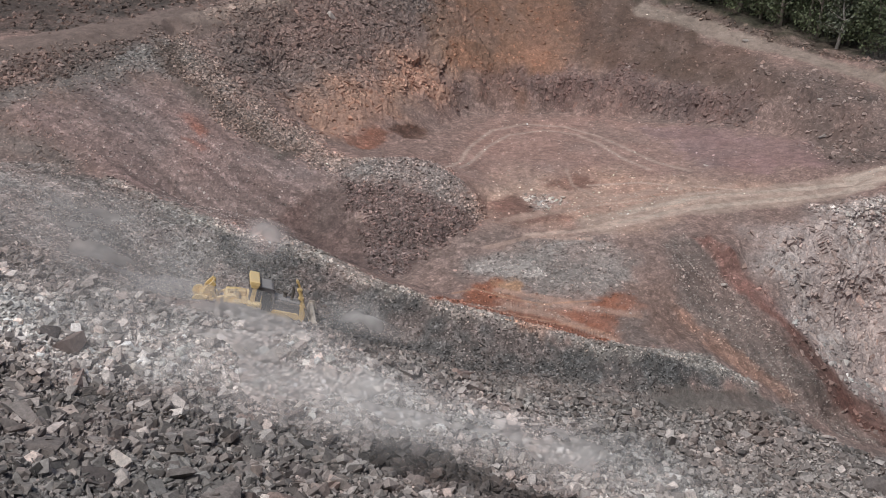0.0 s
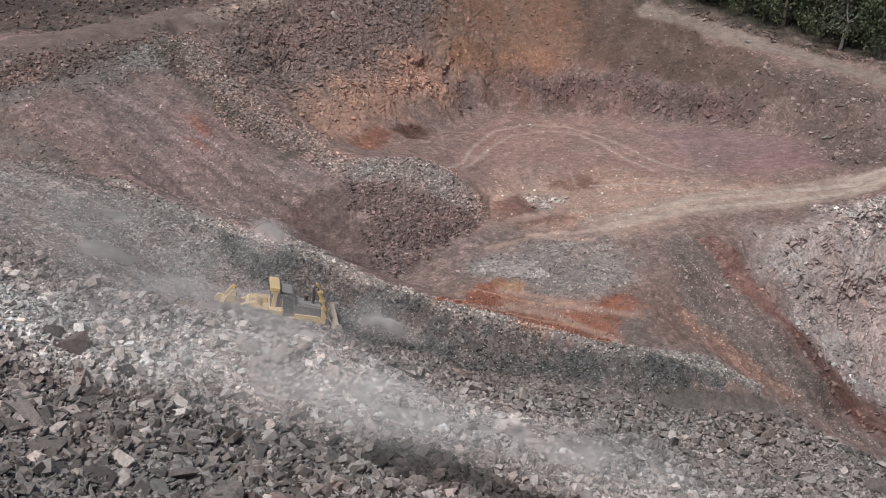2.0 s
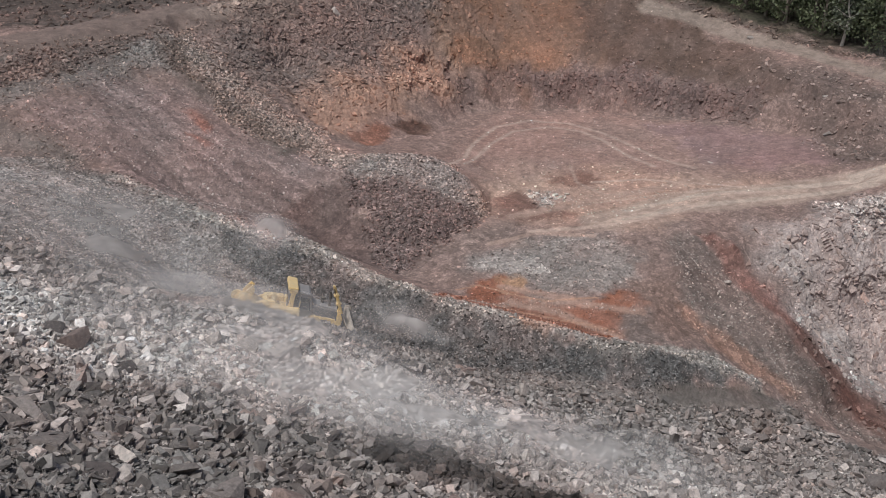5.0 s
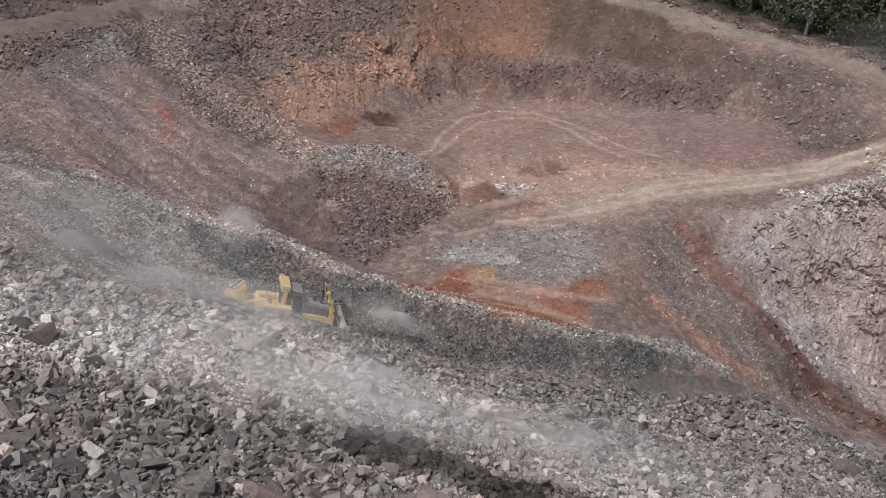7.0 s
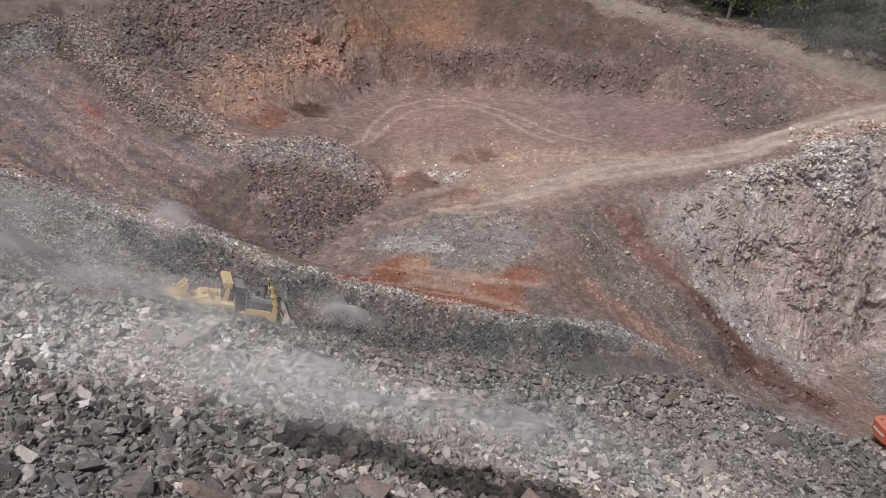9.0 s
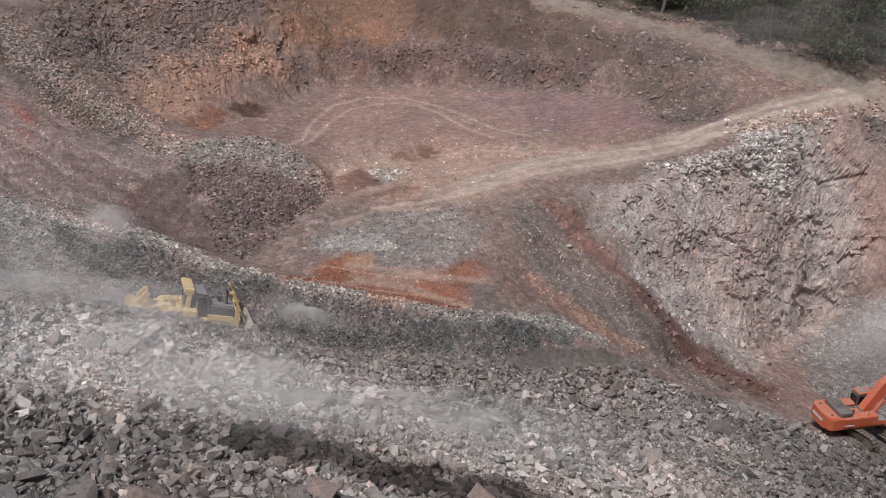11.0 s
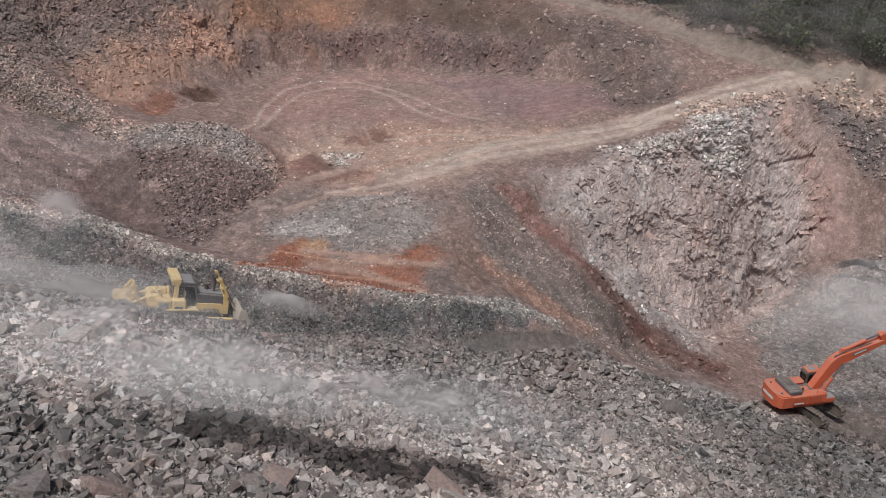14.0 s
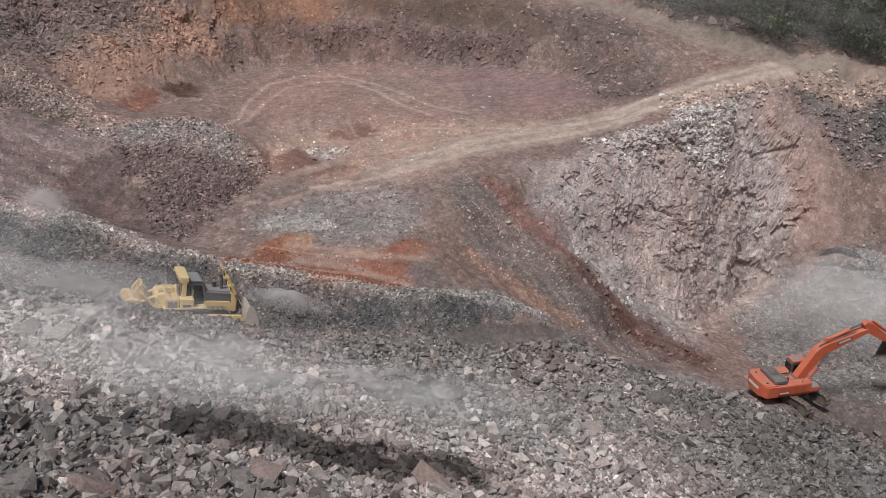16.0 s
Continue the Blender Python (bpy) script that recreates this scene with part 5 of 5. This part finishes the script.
    part("walkway_panel", box((-0.6, 0.72, 2.46), (1.2, 0.7, 0.1), edge=0.02), ORANGE, e)
    part("walkway_panel", box((-0.4, -0.3, 2.36), (0.7, 0.6, 0.1), edge=0.02), ORANGE, e)
    for x in (0.1, 1.0):
        part("guard_post", tube((x, -1.45, 2.4), (x, -1.45, 3.0), 0.025, 8), ORANGE_DULL, e)
    part("guard_rail", tube((0.1, -1.45, 3.0), (1.0, -1.45, 3.0), 0.025, 8), ORANGE_DULL, e)
    cab = part("cab", prism([(0.3, 1.5), (0.3, 3.2), (0.45, 3.3), (1.75, 3.3), (2.0, 2.6), (2.05, 1.5)], 0.55, 1.55, 0.06), BLACK, e, "black cab with dark windows")
    part("cab_roof", box((1.05, 1.05, 3.36), (1.4, 0.98, 0.12), edge=0.04), ORANGE, cab, "orange cab roof")
    part("roof_hatch", box((1.0, 1.05, 3.43), (0.7, 0.6, 0.04), edge=0.01), GREY_PANEL, cab)
    part("rear_window", box((0.275, 1.05, 2.6), (0.03, 0.8, 0.8), edge=0), GLASS, cab)
    part("side_window", box((1.1, 0.535, 2.6), (1.2, 0.03, 0.9), edge=0), GLASS, cab)
    part("windscreen", prism([(1.8, 3.2), (2.02, 2.6), (2.06, 2.6), (1.84, 3.22)], 0.65, 1.45), GLASS, cab)
    # boom, drawn as a bent box girder
    boom = part("boom", prism([(0.35, 1.75), (0.25, 2.15), (1.75, 4.85), (2.35, 5.35), (2.9, 5.5), (6.75, 6.6), (6.95, 6.35), (6.85, 6.1), (3.2, 4.65), (2.75, 4.35), (0.75, 1.7)], -0.36, 0.36, 0.05), ORANGE, e)
    part("boom_sign", box((4.5, -0.375, 5.62), (1.5, 0.015, 0.26), (0, -18.5, 0), edge=0), HOOD_GREY, boom, "dark sign strip with pale bar")
    part("boom_sign_bar", box((4.5, -0.387, 5.62), (1.25, 0.012, 0.14), (0, -18.5, 0), edge=0), WHITE, boom, "pale lettering bar")
    for y in (-0.62, 0.62):
        ram = part("boom_cylinder", tube((1.0, y, 1.75), (2.05, y, 3.4), 0.16), ORANGE_DULL, e)
        part("cylinder_rod", tube((2.05, y, 3.4), (2.75, y, 4.75), 0.09), CHROME, ram)
    ram = part("arm_cylinder", tube((2.9, 0, 5.75), (5.0, 0, 6.55), 0.17), ORANGE, e)
    part("cylinder_rod", tube((5.0, 0, 6.55), (6.55, 0, 7.05), 0.09), CHROME, ram)
    part("cylinder_lug", prism([(2.6, 5.3), (2.75, 5.95), (3.05, 5.95), (3.3, 5.5)], -0.15, 0.15), ORANGE, ram)
    part("hydraulic_hose", tube((2.0, -0.2, 5.3), (3.0, -0.2, 5.75), 0.05, 8), BLACK, boom)
    part("hydraulic_hose", tube((3.0, -0.25, 5.75), (5.6, -0.25, 6.42), 0.04, 8), BLACK, boom)
    arm = part("arm", prism([(6.5, 7.15), (6.85, 7.3), (7.5, 6.7), (9.15, 3.75), (9.0, 3.45), (8.75, 3.5), (6.75, 6.05), (6.55, 6.35)], -0.3, 0.3, 0.04), ORANGE, e)
    part("bucket_cylinder", tube((7.5, 0, 6.9), (8.7, 0, 5.0), 0.13), ORANGE_DULL, arm)
    part("bucket_link", prism([(8.7, 5.1), (8.9, 5.0), (9.5, 3.6), (9.3, 3.5)], -0.25, 0.25), BLACK, arm)
    scoop = [(9.2, 3.6), (9.5, 3.2), (9.6, 2.5), (9.3, 1.9), (8.6, 1.6), (7.9, 1.75), (7.7, 1.95), (8.6, 1.85), (9.1, 2.2), (9.25, 2.7), (9.0, 3.2), (8.85, 3.5)]
    bucket = part("bucket", prism(scoop, -0.9, 0.9), STEEL, e, "worn steel bucket")
    for y in (-0.9, 0.86):
        part("bucket_cheek", prism([(9.0, 3.4), (9.55, 3.0), (9.55, 2.4), (9.25, 1.9), (8.6, 1.65), (7.8, 1.85)], y, y + 0.05), STEEL, bucket)
    for i in range(5):
        y = -0.8 + 0.4 * i
        part("bucket_tooth", prism([(7.95, 1.72), (7.35, 1.95), (7.95, 1.95)], y - 0.07, y + 0.07), STEEL, bucket)
    # the arm is swung out about its pin at the boom's end
    swing = Matrix.Translation((6.75, 0, 6.5)) @ pose(0, 0, 0, 0, -24, 0) @ Matrix.Translation((-6.75, 0, -6.5))
    for ob in (arm, bucket):
        ob.matrix_basis = swing
    return e


dozer = build_dozer()
excavator = build_excavator()
excavator.matrix_basis = pose(41.2, 65.6, -3.6, 3.2, 3.5, 6.6) @ Matrix.Diagonal((0.87, 0.87, 0.87, 1))


# ---- boulders that stand out of the rubble ----
def boulder_material(name, colour):
    m, n, l, b = material(name, 0.88)
    info = n.new("ShaderNodeObjectInfo")
    geo = n.new("ShaderNodeNewGeometry")
    fine = node(n, "ShaderNodeTexNoise", Scale=4.5, Detail=9.0, Roughness=0.72)
    veins = node(n, "ShaderNodeTexNoise", Scale=1.1, Detail=6.0, Roughness=0.6, Distortion=1.5)
    for t in (fine, veins):
        l.new(geo.outputs["Position"], t.inputs["Vector"])
    c = mixed(n, l, "MULTIPLY", 1.0, (*colour, 1), ramp(n, l, info.outputs["Random"], ((0.0, 0.7), (1.0, 1.3))))
    c = mixed(n, l, "MULTIPLY", 0.9, c, ramp(n, l, fine.outputs[0], ((0.3, 0.55), (0.7, 1.4))))
    tint = mixed(n, l, "MIX", veins.outputs[0], (1.12, 0.98, 0.93, 1), (0.98, 1.0, 1.0, 1))
    l.new(mixed(n, l, "MULTIPLY", 0.8, c, tint), b.inputs["Base Color"])
    bump = node(n, "ShaderNodeBump", Strength=0.8, Distance=0.14)
    l.new(fine.outputs[0], bump.inputs["Height"])
    l.new(bump.outputs[0], b.inputs["Normal"])
    return m


GREY_STONE = boulder_material("grey_boulder_stone", (0.27, 0.25, 0.242))
PALE_STONE = boulder_material("pale_boulder_stone", (0.42, 0.395, 0.375))
PINK_STONE = boulder_material("pinkish_boulder_stone", (0.30, 0.24, 0.222))
DARK_STONE = boulder_material("dark_boulder_stone", (0.11, 0.10, 0.10))
STONE_MESHES = {}
for stone, mat in (("grey", GREY_STONE), ("pale", PALE_STONE), ("pinkish", PINK_STONE), ("dark", DARK_STONE)):
    for i in range(6):
        bm = rock_shape(300 + i, 0.72, 8)
        me = bpy.data.meshes.new("boulder")
        bm.to_mesh(me)
        bm.free()
        me.materials.append(mat)
        me.shade_flat()
        STONE_MESHES[stone, i] = me


def boulder(x, y, size, stone, where="lying in the blasted rubble", group="boulders on the rubble slope"):
    i = RNG.integers(0, 6)
    ob = tagged(new("boulder", STONE_MESHES[stone, i]), f"{stone} angular boulder {where}", "boulder", group)
    z = float(surface(np.array([x]), np.array([y]))[0])
    a = RNG.normal(0, 22, 2)
    ob.matrix_basis = pose(x, y, z + 0.02 * size, a[0], a[1], RNG.uniform(0, 360)) @ Matrix.Diagonal((size, size * RNG.uniform(0.75, 1.1), size * RNG.uniform(0.7, 1.0), 1))


# the marked ones first: x, y, size, stone
for b in ((-22.1, 54.7, 1.5, 'dark'), (-17.9, 53.1, 1.3, 'dark'), (-12.0, 59.6, 1.6, 'pale'), (-10.4, 59.9, 1.5, 'pale'), (-14.2, 59.1, 1.2, 'pale'), (-9.5, 60.7, 1.1, 'pale'), (29.7, 63.9, 2.0, 'grey'), (22.7, 58.9, 1.5, 'grey'), (-5.5, 46.0, 1.0, 'pinkish'), (0.5, 44.6, 1.9, 'pinkish'), (-7.0, 42.4, 2.2, 'pinkish'), (9.0, 46.0, 1.9, 'pinkish'), (3.9, 58.5, 1.3, 'grey'), (-9.9, 41.3, 1.5, 'grey'), (-10.7, 52.4, 1.1, 'pinkish'), (-12.2, 42.4, 1.3, 'grey'), (9.8, 45.6, 1.8, 'pale'), (-20.0, 44.7, 1.8, 'grey'), (-20.6, 54.3, 1.7, 'pinkish'), (-17.7, 41.2, 1.6, 'grey'), (-13.0, 47.7, 1.4, 'grey'), (-5.2, 46.0, 1.3, 'grey'), (-15.2, 39.9, 1.5, 'dark'), (1.0, 64.9, 1.0, 'pinkish'), (23.6, 54.7, 1.4, 'grey'), (23.6, 66.3, 0.9, 'grey'), (-1.5, 52.1, 1.2, 'dark'), (1.4, 64.9, 1.2, 'pinkish'), (-7.4, 46.5, 1.2, 'dark'), (32.2, 60.9, 1.1, 'grey'), (-19.6, 51.2, 1.8, 'pinkish'), (-21.5, 49.0, 1.6, 'grey')):
    boulder(*b)
for b in ((48.8, 110.8, 0.9, 'pinkish'), (50.7, 108.9, 0.8, 'pinkish'), (52.2, 107.8, 1.3, 'pinkish'), (53.2, 106.6, 1.1, 'grey'), (54.7, 107.3, 1.4, 'pinkish'), (55.2, 105.8, 1.0, 'pinkish'), (56.3, 105.0, 1.2, 'grey'), (57.9, 103.7, 1.1, 'pinkish'), (58.9, 102.8, 0.9, 'pinkish')):
    boulder(*b, "lying along the bank of the upper road", "boulders along the road bank")
for b in ((38.9, 110.4, 0.5, 'pale'), (23.0, 82.1, 0.5, 'pale'), (-12.1, 120.6, 1.0, 'pale'), (25.8, 102.6, 0.45, 'pale'), (38.5, 107.2, 0.6, 'pale'), (34.9, 125.8, 0.6, 'pale'), (5.0, 72.3, 0.5, 'pale'), (43.5, 91.7, 0.9, 'pale'), (42.4, 91.2, 0.6, 'pale'), (-37.6, 108.1, 0.8, 'grey')):
    boulder(*b, "lying loose on the quarry slope", "loose boulders on the slopes")
left = 0
while left < 130:
    y = RNG.uniform(33, 64)
    x = RNG.uniform(-24, 34)
    if zone_mask(np.array([x]), np.array([y]), ZONE["rubble"][2], 1.0)[0] < 0.8 or float(grain(x, y, 5.0, 91)) < RNG.uniform(-0.8, 0.5):
        continue
    near = 1.2 if x < -6 and y < 54 else 0.75
    kind = "dark" if zone_mask(np.array([x]), np.array([y]), ZONE["dark_rubble"][2], 1.0)[0] > 0.5 else RNG.choice(["grey", "grey", "grey", "pale", "pinkish", "dark"])
    boulder(x, y, near * (0.45 + 0.65 * RNG.uniform(0, 1) ** 2), str(kind))
    left += 1


# ---- woodland above the rim ----
def leaf_material(name, colour):
    m, n, l, b = material(name, 0.7)
    geo = n.new("ShaderNodeNewGeometry")
    info = n.new("ShaderNodeObjectInfo")
    c = mixed(n, l, "MULTIPLY", 1.0, (*colour, 1), ramp(n, l, geo.outputs["Random Per Island"], ((0.0, 0.5), (1.0, 1.5))))
    l.new(mixed(n, l, "MULTIPLY", 1.0, c, ramp(n, l, info.outputs["Random"], ((0.0, 0.7), (1.0, 1.3)))), b.inputs["Base Color"])
    return m


BARK = paint("grey_bark", (0.12, 0.10, 0.085), 0.9, dust=0.1)
PALE_BARK = paint("pale_bark", (0.42, 0.40, 0.37), 0.9, dust=0.1)
# greens lightened to take in some of the haze before the trees
LEAF = leaf_material("dark_green_leaves", (0.05, 0.068, 0.042))
PALE_LEAF = leaf_material("pale_young_leaves", (0.13, 0.15, 0.105))
SPRING_LEAF = leaf_material("spring_green_leaves", (0.085, 0.105, 0.055))


def build_tree(seed, tall, wide, leaf, bark, leaves=1500, label=""):
    rng = random.Random(seed)
    t = tagged(new("tree"), label, "tree", "woodland above the quarry rim")
    bm = bmesh.new()
    p = Vector((0, 0, -0.6))
    bends = [p]
    for k in range(6):
        q = p + Vector((rng.uniform(-0.25, 0.25), rng.uniform(-0.25, 0.25), tall * 0.15))
        add_tube(bm, p, q, 0.24 - 0.035 * k, 7, 0.24 - 0.035 * (k + 1))
        p = q
        bends.append(p)
    tips = [p]
    for k in range(16):
        s = bends[rng.randint(1, 5)]
        a, up = rng.uniform(0, 6.28), rng.uniform(0.1, 0.6)
        reach = wide * rng.uniform(0.5, 1.0) * (1.15 - s.z / tall * 0.7)
        q = s + Vector((math.cos(a) * reach, math.sin(a) * reach, up * reach + 0.4))
        add_tube(bm, s, q, 0.07, 5, 0.02)
        tips += [q, s.lerp(q, 0.6), s.lerp(q, 0.8)]
    part("trunk", bm, bark, t)
    vs, fs = [], []
    for k in range(leaves):
        c = Vector(rng.choice(tips)) + Vector([rng.gauss(0, wide * 0.2) for _ in range(3)])
        u = Vector([rng.gauss(0, 1) for _ in range(3)]).normalized()
        v = u.cross(Vector([rng.gauss(0, 1) for _ in range(3)])).normalized()
        r = rng.uniform(0.1, 0.24)
        i = len(vs)
        vs += [c - u * r, c + v * r * 0.6, c + u * r, c - v * r * 0.6]
        fs.append((i, i + 1, i + 2, i + 3))
    me = bpy.data.meshes.new("crown")
    me.from_pydata([v[:] for v in vs], [], fs)
    me.materials.append(leaf)
    ob = new("crown", me)
    ob.parent = t
    return t


FIRST_TREES = [
    build_tree(1, 13, 3.0, LEAF, BARK, 1300, "dark green leafy tree in the woodland above the rim"),
    build_tree(2, 16, 2.6, LEAF, BARK, 1400, "tall dark green tree in the woodland above the rim"),
    build_tree(3, 9, 2.8, SPRING_LEAF, BARK, 1200, "lighter green young tree at the woodland edge"),
    build_tree(4, 8, 2.2, PALE_LEAF, PALE_BARK, 1100, "pale young tree in thin leaf at the woodland edge"),
]


def plant(tree, x, y, used):
    z = float(base_height(x, y))
    m = pose(x, y, z, 0, 0, RNG.uniform(0, 360))
    if tree in used:
        copy_thing(tree, m)
    else:
        tree.matrix_basis = m
        used.add(tree)


planted = set()
for x, y, k in ((44.2, 122.6, 3), (43.0, 129.0, 2), (52.0, 121.0, 2), (38.0, 132.0, 2), (56.0, 117.0, 2), (62.0, 111.0, 2), (68.0, 106.0, 0), (75.0, 103.0, 2), (50.0, 128.0, 1), (58.0, 120.0, 0), (66.0, 114.0, 1)):
    plant(FIRST_TREES[k], x, y, planted)
EDGE = ((22.5, 138.0), (28.5, 134.0), (35.0, 129.5), (43.0, 124.0), (48.0, 113.0), (55.0, 100.5), (64.3, 95.3), (78.0, 94.0))
for k in range(150):
    f = RNG.uniform(0, len(EDGE) - 1.001)
    i = int(f)
    ax, ay = (EDGE[i][c] + (EDGE[i + 1][c] - EDGE[i][c]) * (f - i) for c in (0, 1))
    back = 2.2 + 30 * RNG.uniform(0, 1) ** 1.8
    kind = 2 if back < 5 else int(RNG.choice([0, 0, 1, 1, 2]))
    plant(FIRST_TREES[kind], ax + back * 0.55, ay + back * 0.85, planted)


# ---- dust hanging over the work ----
def dust_material(name, density, scale):
    m = bpy.data.materials.new(name)
    m.use_nodes = True
    n, l = m.node_tree.nodes, m.node_tree.links
    n.remove(n["Principled BSDF"])
    at = n.new("ShaderNodeAttribute")
    at.attribute_name = "thickness"
    tc = n.new("ShaderNodeTexCoord")
    wisps = node(n, "ShaderNodeTexNoise", Scale=scale, Detail=3.5, Roughness=0.5, Distortion=0.25)
    l.new(tc.outputs["Object"], wisps.inputs["Vector"])
    amount = n.new("ShaderNodeMath")
    amount.operation = "MULTIPLY"
    l.new(ramp(n, l, wisps.outputs[0], ((0.3, 0.22 * density), (0.7, 0.8 * density))), amount.inputs[0])
    l.new(at.outputs["Fac"], amount.inputs[1])
    clear, grey, mix = n.new("ShaderNodeBsdfTransparent"), n.new("ShaderNodeBsdfDiffuse"), n.new("ShaderNodeMixShader")
    lit = n.new("ShaderNodeBsdfTranslucent")
    both = n.new("ShaderNodeMixShader")
    both.inputs[0].default_value = 0.35
    grey.inputs[0].default_value = lit.inputs[0].default_value = (0.9, 0.875, 0.865, 1)
    l.new(grey.outputs[0], both.inputs[1])
    l.new(lit.outputs[0], both.inputs[2])
    l.new(amount.outputs[0], mix.inputs[0])
    l.new(clear.outputs[0], mix.inputs[1])
    l.new(both.outputs[0], mix.inputs[2])
    l.new(mix.outputs[0], n["Material Output"].inputs[0])
    return m


THIN_DUST = dust_material("thin_dust", 0.46, 0.2)
THICK_DUST = dust_material("thick_dust", 0.6, 0.32)


def dust_cloud(label, x, y, length, width, turn, heights, mat, strength=1.0):
    """Rolling layers of dust over the slope, thinning to nothing at their rims."""
    base = float(base_height(x, y))
    cloud = tagged(new("dust_cloud"), label, "dust", kind="stuff")
    cloud.location = (x, y, base)
    ca, sa = math.cos(radians(turn)), math.sin(radians(turn))
    for h in heights:
        u, v = np.meshgrid(np.linspace(-1, 1, 61), np.linspace(-1, 1, 37))
        lx, ly = u * length / 2 * (1 - 0.05 * h), v * width / 2
        wx, wy = x + lx * ca - ly * sa, y + lx * sa + ly * ca
        r = np.sqrt(u * u + v * v)
        z = base_height(wx, wy) - base + h * (1 - 0.5 * r) + 0.5 * grain(wx + 9 * h, wy, 5.0, 83) + 0.25 * grain(wx, wy + 7 * h, 2.0, 84)
        k = np.arange(u.size).reshape(u.shape)
        faces = np.stack([k[:-1, :-1], k[:-1, 1:], k[1:, 1:], k[1:, :-1]], -1).reshape(-1, 4)
        me = sheet("dust_layer", np.stack([wx - x, wy - y, z], -1).reshape(-1, 3), faces)
        me.shade_smooth()
        fade = np.clip(1 - r, 0, 1)
        a = me.attributes.new("thickness", "FLOAT", "POINT")
        a.data.foreach_set("value", (strength * fade * fade * (3 - 2 * fade)).astype(np.float32).ravel())
        me.materials.append(mat)
        ob = new("dust_layer", me)
        ob.parent = cloud
    return cloud


DRIFT = [
    (dust_cloud("pale dust drifting low over the rubble slope", -11.6, 57.7, 46, 22, -14, (1.8,), THIN_DUST, 1.5), 4.0, -0.5, 0.2),
    (dust_cloud("pale dust over the upper gravel slope", -24.9, 70.5, 38, 22, -18, (1.6,), THIN_DUST, 1.25), 3.0, -0.5, 0.2),
    (dust_cloud("dust rolling down along the slope foot", 3.5, 55.0, 50, 13, 3, (1.8,), THICK_DUST, 1.1), 3.0, -0.3, 0.2),
    (dust_cloud("dust kicked up by the dozer blade", -5.7, 69.0, 9, 5, -10, (1.6,), THICK_DUST, 1.5), 9.0, 0.5, -1.8),
    (dust_cloud("dust puff against the dark berm", -13.2, 75.3, 7, 6, 0, (2.2,), THICK_DUST, 1.3), 0.5, 0.0, 0.4),
    (dust_cloud("thin haze drifting along the woodland edge", 60.0, 103.0, 60, 16, -38, (2.5, 5.0, 7.5), THIN_DUST, 0.45), -3.0, 1.0, 0.3),
    (dust_cloud("grey dust filling the lower pit", 54.0, 76.0, 28, 18, 12, (2.0, 4.0, 6.0, 8.5), THIN_DUST, 1.25), -2.0, 1.0, 1.2),
]


# ---- what moves ----
DOZER_ROWS = (
    (0.0, -13.54, 67.56, 9.77, -4.0, 14.18, 9.53),
    (0.5, -13.22, 67.59, 9.66, -4.0, 12.72, 9.53),
    (1.0, -12.91, 67.64, 9.53, -4.0, 12.08, 9.53),
    (1.5, -12.51, 67.68, 9.41, -4.0, 11.44, 9.53),
    (2.0, -12.20, 67.72, 9.25, -4.0, 10.26, 9.53),
    (2.5, -11.89, 67.76, 9.09, -4.0, 10.04, 9.53),
    (3.0, -11.66, 67.81, 8.99, -4.0, 10.98, 9.53),
    (3.5, -11.62, 67.83, 8.92, -4.0, 11.98, 9.53),
    (4.0, -11.56, 67.89, 8.92, -4.0, 13.49, 9.53),
    (6.5, -10.33, 68.10, 8.50, -4.0, 14.51, 9.53),
    (7.0, -9.77, 68.15, 8.35, -4.0, 14.30, 9.53),
    (7.5, -9.35, 68.19, 8.29, -4.0, 12.85, 9.53),
    (8.0, -9.23, 68.23, 8.19, -4.0, 12.36, 9.53),
    (8.5, -9.25, 68.27, 8.19, -4.0, 12.83, 9.53),
    (9.0, -9.25, 68.32, 8.18, -4.0, 14.48, 9.53),
    (11.5, -7.46, 68.52, 7.63, -4.0, 12.84, 9.53),
    (12.0, -7.06, 68.57, 7.53, -4.0, 11.64, 9.53),
    (12.5, -6.68, 68.61, 7.42, -4.0, 9.65, 9.53),
    (13.0, -6.34, 68.65, 7.34, -4.0, 9.24, 9.53),
    (13.5, -5.95, 68.69, 7.25, -4.0, 9.50, 9.53),
    (14.0, -5.51, 68.73, 7.18, -4.0, 10.19, 9.53),
    (14.5, -5.11, 68.78, 7.07, -4.0, 9.30, 9.53),
    (15.0, -4.78, 68.82, 7.02, -4.0, 9.26, 9.53),
    (15.5, -4.39, 68.86, 6.93, -4.0, 9.26, 9.53),
    (16.0, -4.02, 68.90, 6.78, -4.0, 9.26, 9.53),
)


def motions():
    walk(dozer, [(t, pose(x, y, z - 0.1, roll, pitch, turn)) for t, x, y, z, roll, pitch, turn in DOZER_ROWS])
    for cloud, dx, dy, dz in DRIFT:
        p = cloud.location.copy()
        walk(cloud, [(0.0, pose(*p)), (16.0, pose(p.x + dx, p.y + dy, p.z + dz))])


motions()
